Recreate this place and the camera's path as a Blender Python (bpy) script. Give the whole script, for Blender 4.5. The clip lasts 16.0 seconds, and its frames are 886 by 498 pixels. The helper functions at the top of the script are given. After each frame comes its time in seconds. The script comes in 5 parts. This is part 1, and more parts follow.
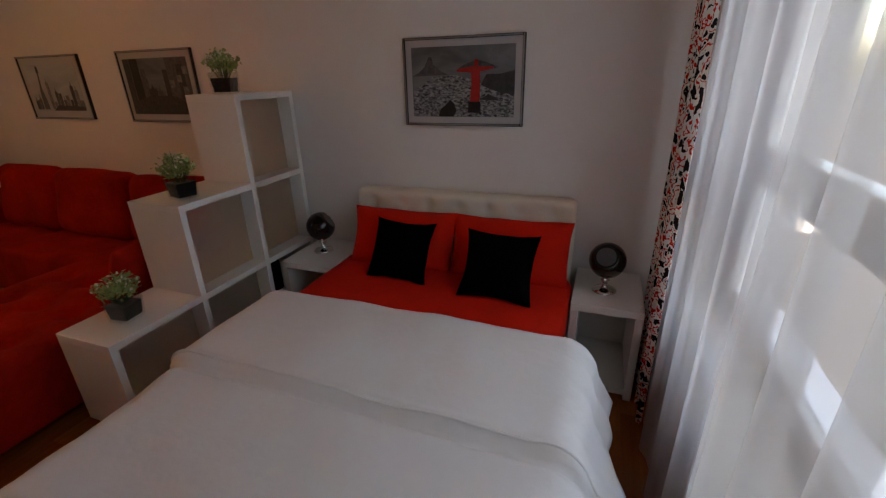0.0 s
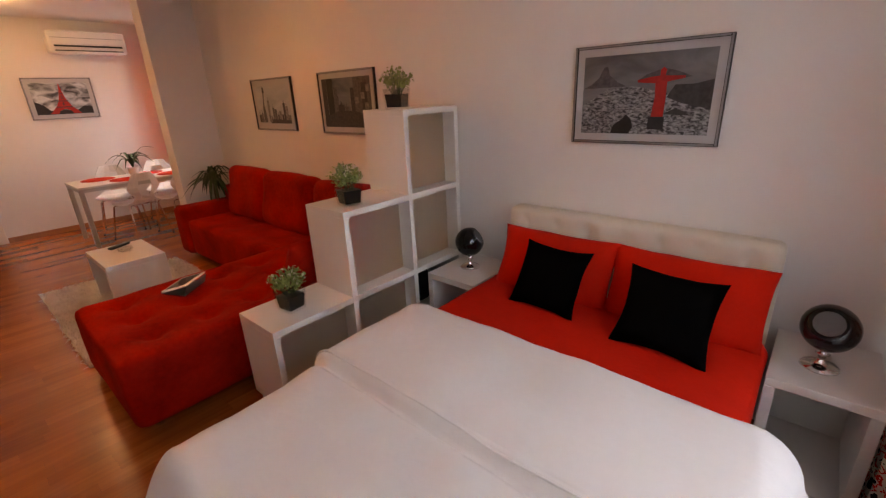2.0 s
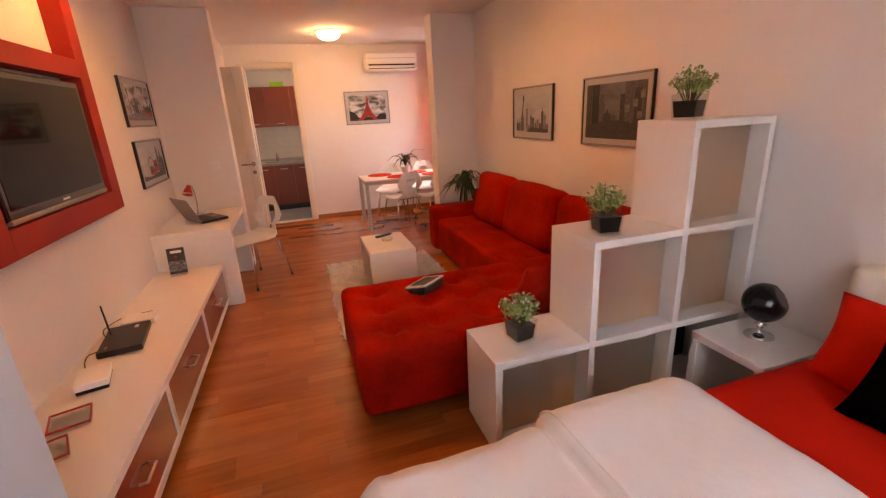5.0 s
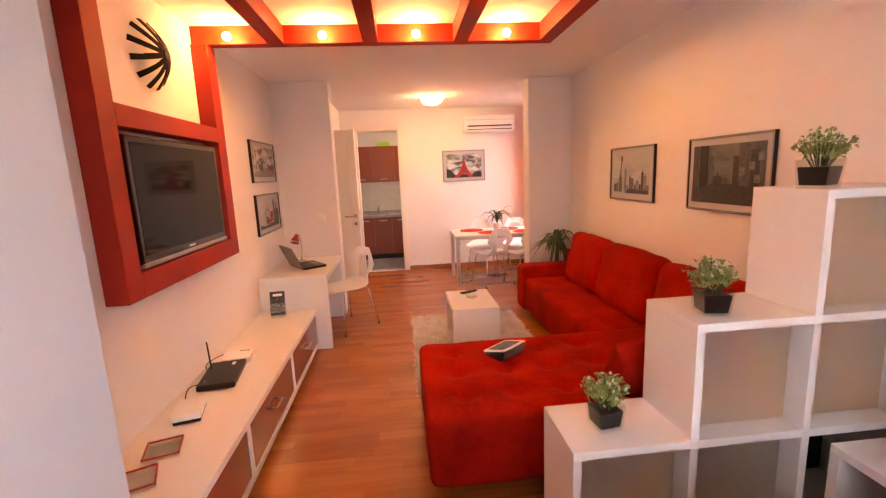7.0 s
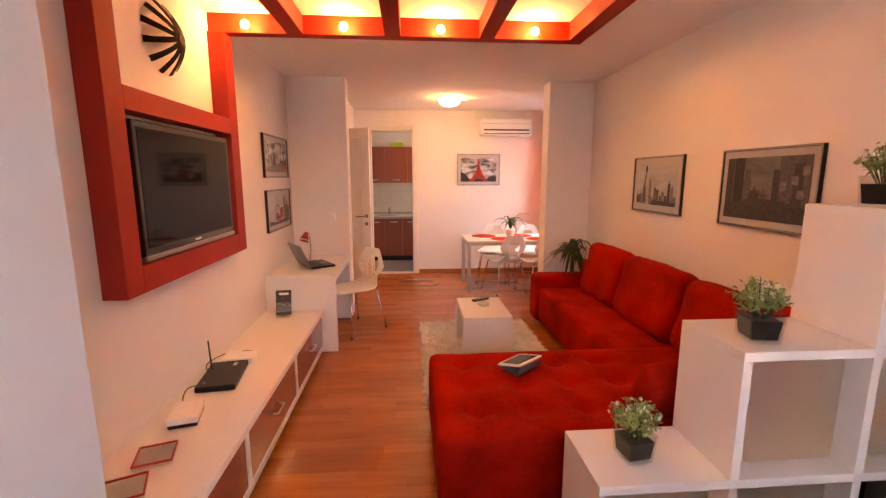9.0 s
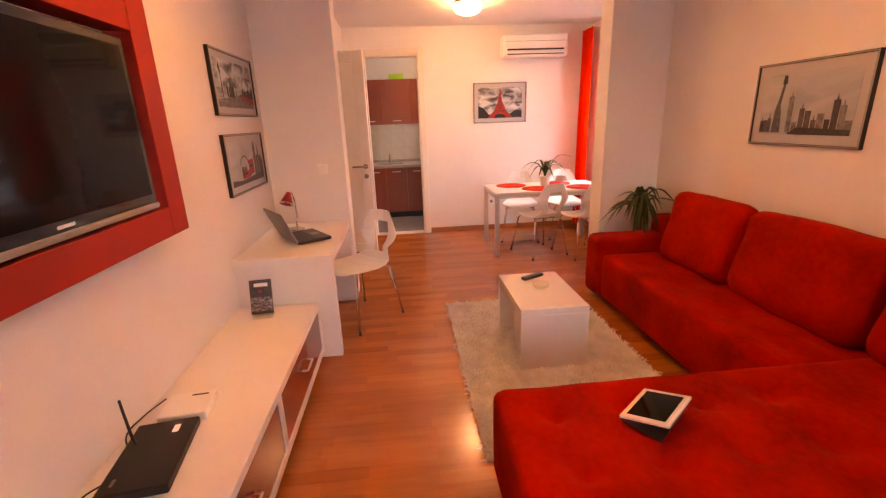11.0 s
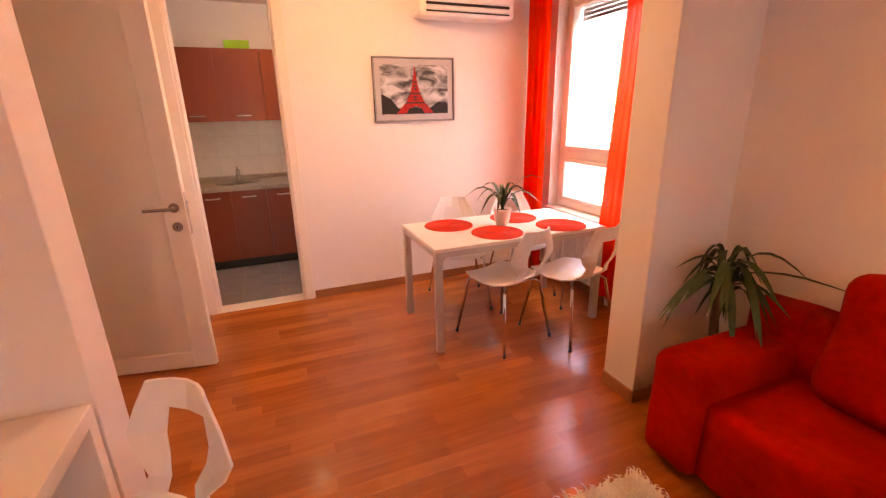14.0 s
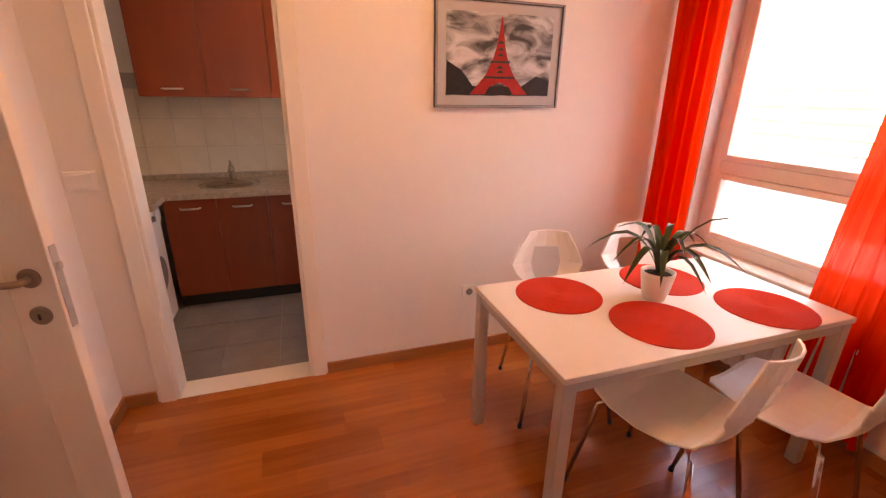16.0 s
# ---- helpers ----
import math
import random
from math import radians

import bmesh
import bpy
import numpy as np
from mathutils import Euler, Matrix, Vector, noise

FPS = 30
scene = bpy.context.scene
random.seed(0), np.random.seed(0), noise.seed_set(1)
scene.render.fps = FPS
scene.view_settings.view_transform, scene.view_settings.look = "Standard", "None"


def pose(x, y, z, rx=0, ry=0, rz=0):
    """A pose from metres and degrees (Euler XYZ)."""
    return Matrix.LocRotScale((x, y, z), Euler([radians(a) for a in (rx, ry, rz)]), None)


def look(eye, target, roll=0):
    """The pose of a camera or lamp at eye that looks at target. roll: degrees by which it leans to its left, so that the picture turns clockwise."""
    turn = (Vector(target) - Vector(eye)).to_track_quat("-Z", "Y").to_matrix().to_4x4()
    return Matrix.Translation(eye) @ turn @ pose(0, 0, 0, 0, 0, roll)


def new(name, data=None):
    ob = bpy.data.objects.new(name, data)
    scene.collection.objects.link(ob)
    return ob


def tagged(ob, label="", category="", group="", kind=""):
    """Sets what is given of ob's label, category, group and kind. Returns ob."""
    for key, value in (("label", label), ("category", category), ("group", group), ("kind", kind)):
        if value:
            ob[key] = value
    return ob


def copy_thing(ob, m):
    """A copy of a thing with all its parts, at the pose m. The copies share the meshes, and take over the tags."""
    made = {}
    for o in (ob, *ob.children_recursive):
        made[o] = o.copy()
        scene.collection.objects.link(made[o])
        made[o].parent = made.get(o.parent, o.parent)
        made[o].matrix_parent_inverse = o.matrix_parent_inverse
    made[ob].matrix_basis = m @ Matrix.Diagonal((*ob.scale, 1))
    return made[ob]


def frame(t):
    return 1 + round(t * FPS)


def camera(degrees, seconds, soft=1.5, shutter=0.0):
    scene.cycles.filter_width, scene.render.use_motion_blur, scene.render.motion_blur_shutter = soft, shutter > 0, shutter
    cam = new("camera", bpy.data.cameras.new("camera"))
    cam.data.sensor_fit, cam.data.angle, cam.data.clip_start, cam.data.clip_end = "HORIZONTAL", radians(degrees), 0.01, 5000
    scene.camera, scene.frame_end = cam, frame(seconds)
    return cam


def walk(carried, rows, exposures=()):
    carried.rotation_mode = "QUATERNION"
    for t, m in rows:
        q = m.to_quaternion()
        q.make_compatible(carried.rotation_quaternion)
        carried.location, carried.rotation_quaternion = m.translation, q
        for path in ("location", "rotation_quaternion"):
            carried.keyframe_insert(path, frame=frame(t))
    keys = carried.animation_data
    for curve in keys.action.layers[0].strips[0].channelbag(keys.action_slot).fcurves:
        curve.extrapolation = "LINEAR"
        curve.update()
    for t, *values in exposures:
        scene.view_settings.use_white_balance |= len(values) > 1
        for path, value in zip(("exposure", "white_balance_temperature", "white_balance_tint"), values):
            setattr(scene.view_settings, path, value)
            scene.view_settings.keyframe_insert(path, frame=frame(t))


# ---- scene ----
cam = camera(91.2, 16.0, soft=1.3)
PATH = [
    (0, (-0.477, 0.354, 1.486), (-1.13, 2.087, 0.731), -1.5),
    (0.5, (-0.507, 0.374, 1.487), (-1.322, 2.059, 0.782), -2.8),
    (1, (-0.563, 0.391, 1.484), (-1.541, 2.002, 0.814), -3.1),
    (1.5, (-0.562, 0.449, 1.482), (-1.72, 1.938, 0.816), -2.7),
    (2, (-0.536, 0.496, 1.479), (-1.79, 1.901, 0.803), -2.6),
    (2.5, (-0.526, 0.548, 1.471), (-1.804, 1.921, 0.777), -2.6),
    (3, (-0.521, 0.599, 1.465), (-1.812, 1.952, 0.754), -2.5),
    (3.5, (-0.529, 0.612, 1.462), (-1.837, 1.952, 0.757), -2.9),
    (4, (-0.612, 0.612, 1.468), (-2.055, 1.803, 0.761), -1.7),
    (4.5, (-0.748, 0.575, 1.478), (-2.38, 1.527, 0.822), -3.5),
    (5, (-0.84, 0.611, 1.489), (-2.66, 1.182, 0.89), -3.0),
    (5.2, (-0.875, 0.633, 1.491), (-2.746, 1.04, 0.913), -2.5),
    (7.3, (-0.886, 0.684, 1.525), (-2.857, 0.842, 1.226), -2.2),
    (7.5, (-0.887, 0.678, 1.529), (-2.867, 0.83, 1.296), -2.1),
    (8, (-0.884, 0.668, 1.55), (-2.878, 0.801, 1.46), -2.1),
    (8.5, (-0.89, 0.676, 1.55), (-2.879, 0.805, 1.387), -1.2),
    (9, (-1.018, 0.641, 1.508), (-2.985, 0.79, 1.18), 0.0),
    (9.2, (-1.117, 0.622, 1.497), (-3.069, 0.791, 1.099), 0.3),
    (11.5, (-2.466, 0.444, 1.421), (-4.368, 0.608, 0.824), -1.4),
    (12, (-2.816, 0.47, 1.442), (-4.714, 0.667, 0.841), 1.1),
    (12.5, (-3.192, 0.447, 1.426), (-5.084, 0.677, 0.818), 0.4),
    (13, (-3.561, 0.465, 1.421), (-5.422, 0.818, 0.78), -1.2),
    (13.5, (-3.909, 0.501, 1.508), (-5.736, 1.014, 0.878), 0.4),
    (14, (-4.299, 0.548, 1.444), (-6.074, 1.247, 0.842), -1.2),
    (14.5, (-4.628, 0.679, 1.44), (-6.397, 1.411, 0.859), -1.0),
    (15, (-4.963, 0.781, 1.454), (-6.747, 1.443, 0.838), 2.3),
    (15.5, (-5.332, 0.774, 1.43), (-7.106, 1.465, 0.814), 0.2),
    (16, (-5.675, 0.722, 1.434), (-7.462, 1.323, 0.765), 0.8),
]
EXPOSURES = [(0.0, 2.9, 8100, 12), (0.5, 3.0, 8200, 12), (1.0, 3.3, 8500, 14), (1.5, 3.7, 9000, 18), (2.0, 4.05, 9300, 21), (3.5, 4.4, 9500, 24), (5.0, 4.6, 9600, 29), (7.5, 5.2, 9700, 32), (8.0, 5.15, 9700, 32), (9.0, 4.9, 9900, 34), (11.5, 5.05, 10300, 40), (12.0, 5.12, 10300, 40), (14.0, 4.95, 11000, 44), (15.0, 4.75, 11000, 43), (16.0, 4.4, 10600, 39)]
walk(cam, [(t, look(eye, target, roll)) for t, eye, target, roll in PATH], EXPOSURES)

# ---- sky and sun ----
world = bpy.data.worlds.new("sky")
scene.world = world
world.use_nodes = True
wn = world.node_tree.nodes
sky = wn.new("ShaderNodeTexSky")
sky.sky_type = "NISHITA"
sky.sun_disc = False
sky.sun_elevation, sky.sun_rotation = radians(48), radians(225)
sky.dust_density = 3.0
wn["Background"].inputs["Strength"].default_value = 0.15
world.node_tree.links.new(sky.outputs[0], wn["Background"].inputs["Color"])
sun = new("sun", bpy.data.lights.new("sun", "SUN"))
sun.data.energy, sun.data.angle, sun.data.color = 1.4, radians(10), (1.0, 0.95, 0.88)
sun.matrix_world = look((-20, -20, 32), (0, 0, 0))
BULB, DOME, KITCHEN_DOME = 20.0, 2.8, 1.0


def skylight(name, loc, aim, w, h, watts):
    """The open sky high before a window, as an area lamp just outside its head."""
    d = bpy.data.lights.new(name, "AREA")
    d.shape, d.size, d.size_y, d.energy, d.color = "RECTANGLE", w, h, watts, (0.88, 0.94, 1.0)
    new(name, d).matrix_world = look(loc, aim)


skylight("dining_sky", (-6.95, 3.75, 3.15), (-6.9, 2.3, 0.9), 1.3, 0.9, 4.5)
skylight("bedroom_sky", (0.95, 0.95, 3.1), (-0.4, 0.95, 0.9), 1.5, 0.9, 1.3)


# ---- materials ----
def mat(name, color, rough=0.5, metal=0.0, vary=0.06, scale=6.0, bump=0.0, bscale=80.0, coat=0.0, trans=0.0, spec=0.5):
    """A plain surface with variation of its colour at two scales and fine relief."""
    m = bpy.data.materials.new(name)
    m.use_nodes = True
    n, l = m.node_tree.nodes, m.node_tree.links
    b = n["Principled BSDF"]
    b.inputs["Roughness"].default_value, b.inputs["Metallic"].default_value = rough, metal
    b.inputs["Coat Weight"].default_value, b.inputs["Transmission Weight"].default_value = coat, trans
    b.inputs["Specular IOR Level"].default_value = spec
    tc = n.new("ShaderNodeTexCoord")
    a1, a2 = n.new("ShaderNodeTexNoise"), n.new("ShaderNodeTexNoise")
    a1.inputs["Scale"].default_value, a2.inputs["Scale"].default_value = scale, scale * 9
    a1.inputs["Detail"].default_value = 4
    add = n.new("ShaderNodeMath")
    add.operation = "MULTIPLY_ADD"
    add.inputs[1].default_value = 0.4
    ramp = n.new("ShaderNodeValToRGB")
    ramp.color_ramp.elements[0].position, ramp.color_ramp.elements[1].position = 0.4, 1.0
    ramp.color_ramp.elements[0].color = (*[c * (1 - vary) for c in color], 1)
    ramp.color_ramp.elements[1].color = (*[min(1, c * (1 + vary)) for c in color], 1)
    l.new(tc.outputs["Object"], a1.inputs["Vector"]), l.new(tc.outputs["Object"], a2.inputs["Vector"])
    l.new(a2.outputs["Fac"], add.inputs[0]), l.new(a1.outputs["Fac"], add.inputs[2])
    l.new(add.outputs[0], ramp.inputs["Fac"]), l.new(ramp.outputs["Color"], b.inputs["Base Color"])
    if bump:
        a3, bp = n.new("ShaderNodeTexNoise"), n.new("ShaderNodeBump")
        a3.inputs["Scale"].default_value = bscale
        a3.inputs["Detail"].default_value = 3
        bp.inputs["Strength"].default_value, bp.inputs["Distance"].default_value = bump, 0.004
        l.new(tc.outputs["Object"], a3.inputs["Vector"]), l.new(a3.outputs["Fac"], bp.inputs["Height"]), l.new(bp.outputs["Normal"], b.inputs["Normal"])
    return m


def glow(name, color, strength):
    m = bpy.data.materials.new(name)
    m.use_nodes = True
    b = m.node_tree.nodes["Principled BSDF"]
    b.inputs["Base Color"].default_value = (*color, 1)
    b.inputs["Emission Color"].default_value, b.inputs["Emission Strength"].default_value = (*color, 1), strength
    return m


def cloth(name, color, through_share, rough=0.9, see=0.0, pattern=None):
    """Thin cloth: diffuse, partly translucent, and for sheers partly open between its threads."""
    m = bpy.data.materials.new(name)
    m.use_nodes = True
    n, l = m.node_tree.nodes, m.node_tree.links
    n.remove(n["Principled BSDF"])
    d, t, x, o = n.new("ShaderNodeBsdfDiffuse"), n.new("ShaderNodeBsdfTranslucent"), n.new("ShaderNodeMixShader"), n["Material Output"]
    x.inputs[0].default_value = through_share
    d.inputs["Color"].default_value = t.inputs["Color"].default_value = (*color, 1)
    l.new(d.outputs[0], x.inputs[1]), l.new(t.outputs[0], x.inputs[2])
    tc, w = n.new("ShaderNodeTexCoord"), n.new("ShaderNodeTexNoise")
    bp = n.new("ShaderNodeBump")
    w.inputs["Scale"].default_value = 260
    bp.inputs["Strength"].default_value, bp.inputs["Distance"].default_value = 0.3, 0.002
    l.new(tc.outputs["Object"], w.inputs["Vector"]), l.new(w.outputs["Fac"], bp.inputs["Height"]), l.new(bp.outputs["Normal"], d.inputs["Normal"])
    if pattern:
        v, r = n.new("ShaderNodeTexNoise"), n.new("ShaderNodeValToRGB")
        v.inputs["Scale"].default_value = 22
        v.inputs["Detail"].default_value = 2.5
        r.color_ramp.interpolation = "CONSTANT"
        e = r.color_ramp.elements
        e[0].position, e[0].color = 0.0, (*pattern[0], 1)
        e[1].position, e[1].color = 0.40, (*color, 1)
        for pos, c in ((0.51, pattern[1]), (0.57, color), (0.64, pattern[0])):
            k = e.new(pos)
            k.color = (*c, 1)
        l.new(tc.outputs["Object"], v.inputs["Vector"]), l.new(v.outputs["Fac"], r.inputs["Fac"])
        l.new(r.outputs["Color"], d.inputs["Color"]), l.new(r.outputs["Color"], t.inputs["Color"])
    if see:
        p, y = n.new("ShaderNodeBsdfTransparent"), n.new("ShaderNodeMixShader")
        y.inputs[0].default_value = see
        l.new(x.outputs[0], y.inputs[1]), l.new(p.outputs[0], y.inputs[2]), l.new(y.outputs[0], o.inputs["Surface"])
    else:
        l.new(x.outputs[0], o.inputs["Surface"])
    return m


def wood(name, dark, light, rough, per, along=(40.0, 3.0, 40.0), coat=0.0, spread=0.55):
    """Wood with streaks along its grain; tone changes from piece to piece (per: 'object', 'island' or '')."""
    m = bpy.data.materials.new(name)
    m.use_nodes = True
    n, l = m.node_tree.nodes, m.node_tree.links
    b = n["Principled BSDF"]
    b.inputs["Roughness"].default_value, b.inputs["Coat Weight"].default_value, b.inputs["Coat Roughness"].default_value = rough, coat, 0.13
    tc, mp, a, r = n.new("ShaderNodeTexCoord"), n.new("ShaderNodeMapping"), n.new("ShaderNodeTexNoise"), n.new("ShaderNodeValToRGB")
    geo = n.new("ShaderNodeNewGeometry")
    mp.inputs["Scale"].default_value = along
    a.inputs["Scale"].default_value, a.inputs["Detail"].default_value = 1.0, 6
    l.new(geo.outputs["Position"], mp.inputs["Vector"]), l.new(mp.outputs["Vector"], a.inputs["Vector"])
    src = None
    if per == "object":
        src = n.new("ShaderNodeObjectInfo").outputs["Random"]
    elif per == "island":
        src = geo.outputs["Random Per Island"]
    mix = n.new("ShaderNodeMath")
    mix.operation = "MULTIPLY_ADD"
    mix.inputs[1].default_value = spread
    off = n.new("ShaderNodeMath")
    off.operation = "MULTIPLY"
    off.inputs[1].default_value = 1 - spread
    l.new(a.outputs["Fac"], off.inputs[0])
    if src:
        l.new(src, mix.inputs[0])
    else:
        mix.inputs[0].default_value = 0.5
    l.new(off.outputs[0], mix.inputs[2]), l.new(mix.outputs[0], r.inputs["Fac"])
    r.color_ramp.elements[0].position, r.color_ramp.elements[1].position = 0.12, 0.85
    r.color_ramp.elements[0].color, r.color_ramp.elements[1].color = (*dark, 1), (*light, 1)
    l.new(r.outputs["Color"], b.inputs["Base Color"])
    bp = n.new("ShaderNodeBump")
    bp.inputs["Strength"].default_value, bp.inputs["Distance"].default_value = 0.006, 0.0005
    l.new(a.outputs["Fac"], bp.inputs["Height"]), l.new(bp.outputs["Normal"], b.inputs["Normal"])
    return m


WALL = mat("wall_paint", (0.80, 0.775, 0.75), 0.85, vary=0.025, scale=1.2, bump=0.15, bscale=180)
# partly grey-blue paint, partly the window's cool daylight put into the colour
DAYLITWALL = mat("daylit_grey_paint", (0.60, 0.65, 0.69), 0.85, vary=0.03, scale=1.0, bump=0.15, bscale=180)
CEIL = mat("ceiling_paint", (0.82, 0.80, 0.78), 0.9, vary=0.02, scale=1.0)
REDPAINT = mat("red_paint", (0.33, 0.012, 0.005), 0.65, vary=0.10, scale=2.0, bump=0.12, bscale=160)
WHITE = mat("white_laminate", (0.78, 0.755, 0.72), 0.38, vary=0.02, scale=3.0)
WHITEP = mat("white_plastic", (0.82, 0.81, 0.79), 0.28, vary=0.015, scale=5.0)
TRIM = mat("cream_lacquer", (0.79, 0.74, 0.66), 0.35, vary=0.02, scale=3.0)
SOFA = mat("red_microfibre", (0.36, 0.010, 0.004), 0.95, vary=0.42, scale=4.0, bump=0.35, bscale=420, spec=0.12)
SHEET = mat("red_cotton", (0.62, 0.016, 0.006), 0.9, vary=0.08, scale=8.0, bump=0.25, bscale=60, spec=0.15)
BLACKC = mat("black_cotton", (0.0022, 0.0022, 0.0024), 1.0, vary=0.2, scale=10.0, bump=0.3, bscale=200, spec=0.02)
DUVET = mat("white_cotton", (0.80, 0.78, 0.77), 0.92, vary=0.03, scale=4.0, bump=0.5, bscale=26)
LEATHER = mat("cream_leatherette", (0.76, 0.71, 0.60), 0.45, vary=0.04, scale=5.0, bump=0.2, bscale=120)
BLACK = mat("black_plastic", (0.008, 0.008, 0.009), 0.35, vary=0.2, scale=9.0)
GLOSSB = mat("black_gloss", (0.004, 0.004, 0.006), 0.12, vary=0.1, coat=0.25, spec=0.35)
LENS = mat("dim_lamp_glass", (0.09, 0.09, 0.095), 0.35, vary=0.15)
GREYP = mat("grey_plastic", (0.22, 0.21, 0.21), 0.4)
CHROME = mat("chrome", (0.75, 0.74, 0.72), 0.14, 1.0, vary=0.04)
STEEL = mat("brushed_steel", (0.58, 0.56, 0.53), 0.32, 1.0, vary=0.06)
DSTEEL = mat("dull_bronze_steel", (0.30, 0.25, 0.20), 0.35, 1.0, vary=0.08)
SILVER = mat("silver_frame", (0.34, 0.34, 0.35), 0.35, 0.8, vary=0.05)
DARKEDGE = mat("dark_edge", (0.012, 0.012, 0.013), 0.5)
INK = mat("matt_black_metal", (0.004, 0.004, 0.004), 0.6, vary=0.1, spec=0.2)
MATB = mat("grey_passepartout", (0.46, 0.46, 0.47), 0.5, vary=0.02)
SCREEN = mat("screen", (0.006, 0.0065, 0.008), 0.05, vary=0.05, spec=0.08)
DRAWER = mat("dark_red_gloss", (0.20, 0.008, 0.008), 0.18, vary=0.06, coat=0.5)
LEG = mat("grey_metal", (0.55, 0.53, 0.51), 0.35, 0.3)
LEAF = mat("green_leaf", (0.022, 0.055, 0.012), 0.5, vary=0.45, scale=14.0)
LEAF2 = mat("light_green_leaf", (0.24, 0.33, 0.11), 0.55, vary=0.45, scale=20.0)
PALE = mat("pale_leaf_tip", (0.62, 0.62, 0.48), 0.6, vary=0.2, scale=20.0)
BARK = mat("bark", (0.12, 0.07, 0.04), 0.9, vary=0.4, scale=20.0, bump=0.5)
SOIL = mat("dark_soil", (0.02, 0.016, 0.012), 1.0, vary=0.4, scale=30.0, bump=0.8)
MATRED = mat("red_woven_mat", (0.60, 0.035, 0.012), 0.9, vary=0.1, scale=30.0, bump=0.5, bscale=200)
RUG = mat("shaggy_pile", (0.88, 0.83, 0.78), 1.0, vary=0.2, scale=12.0, bump=0.8, bscale=150)
KITCHEN = wood("cherry_front", (0.18, 0.028, 0.008), (0.31, 0.060, 0.017), 0.35, "", (14.0, 14.0, 1.5))
WORKTOP = mat("stone_laminate", (0.36, 0.29, 0.22), 0.4, vary=0.35, scale=40.0)
KTILE = mat("cream_tile", (0.62, 0.55, 0.43), 0.2, vary=0.06, scale=4.0)
GROUT = mat("grout", (0.42, 0.39, 0.35), 0.9)
FTILE = mat("grey_floor_tile", (0.24, 0.23, 0.23), 0.45, vary=0.2, scale=5.0)
GREEN = mat("green_plastic", (0.28, 0.60, 0.04), 0.4)
BASE = wood("skirting_wood", (0.28, 0.095, 0.030), (0.42, 0.17, 0.058), 0.4, "", (3.0, 3.0, 40.0))
PLANKO = wood("parquet", (0.25, 0.060, 0.013), (0.55, 0.178, 0.041), 0.25, "object", coat=0.3, spread=0.40)
PLANKI = wood("parquet_rest", (0.25, 0.060, 0.013), (0.55, 0.178, 0.041), 0.25, "island", coat=0.3, spread=0.40)
UNDER = mat("floor_joint", (0.07, 0.022, 0.008), 0.7)
REDCURT = cloth("red_voile", (0.92, 0.06, 0.018), 0.58, see=0.008)
SHEER = cloth("white_voile", (0.90, 0.90, 0.93), 0.70, see=0.60)
SHEER2 = cloth("dense_white_voile", (0.86, 0.84, 0.82), 0.55, see=0.52)
PATTERN = cloth("patterned_cotton", (0.74, 0.70, 0.66), 0.25, pattern=((0.018, 0.014, 0.014), (0.55, 0.03, 0.012)))
BULBM = glow("bulb_glow", (1.0, 0.52, 0.19), BULB)
DOMEM = glow("opal_dome_glow", (1.0, 0.60, 0.28), DOME)
KDOMEM = glow("kitchen_dome_glow", (1.0, 0.76, 0.48), KITCHEN_DOME)
BRICK = mat("orange_facade", (0.55, 0.30, 0.22), 0.9, vary=0.1, scale=0.5)
PANEF = mat("far_window_glass", (0.20, 0.22, 0.25), 0.15, vary=0.2, scale=0.3)
CONC = mat("pale_concrete", (0.55, 0.54, 0.52), 0.9, vary=0.08, scale=0.3)
ASPH = mat("asphalt", (0.055, 0.055, 0.057), 0.95, vary=0.15, scale=0.4)


def clear(name, rough, tint=(1, 1, 1), weight=1.0):
    m = mat(name, tint, rough, vary=0.0, trans=weight)
    m.node_tree.nodes["Principled BSDF"].inputs["IOR"].default_value = 1.45
    return m


GLASS = clear("clear_glass", 0.0)


def thin_clear(name):
    """Clear thin-walled glassware: light passes straight, with a fixed share of gloss."""
    m = bpy.data.materials.new(name)
    m.use_nodes = True
    n, l = m.node_tree.nodes, m.node_tree.links
    n.remove(n["Principled BSDF"])
    t, g, x, lw = n.new("ShaderNodeBsdfTransparent"), n.new("ShaderNodeBsdfGlossy"), n.new("ShaderNodeMixShader"), n.new("ShaderNodeLayerWeight")
    t.inputs["Color"].default_value = (0.93, 0.94, 0.93, 1)
    g.inputs["Roughness"].default_value = 0.03
    lw.inputs["Blend"].default_value = 0.25
    mul = n.new("ShaderNodeMath")
    mul.operation = "MULTIPLY"
    mul.inputs[1].default_value = 0.16
    l.new(lw.outputs["Facing"], mul.inputs[0]), l.new(mul.outputs[0], x.inputs[0]), l.new(t.outputs[0], x.inputs[1]), l.new(g.outputs[0], x.inputs[2])
    l.new(x.outputs[0], n["Material Output"].inputs["Surface"])
    return m


CLEAR = thin_clear("clear_glassware")
FROST = clear("frosted_glass", 0.38, (0.74, 0.68, 0.58), 0.78)
FROSTD = clear("frosted_door_glass", 0.30, (0.86, 0.80, 0.70), 0.3)


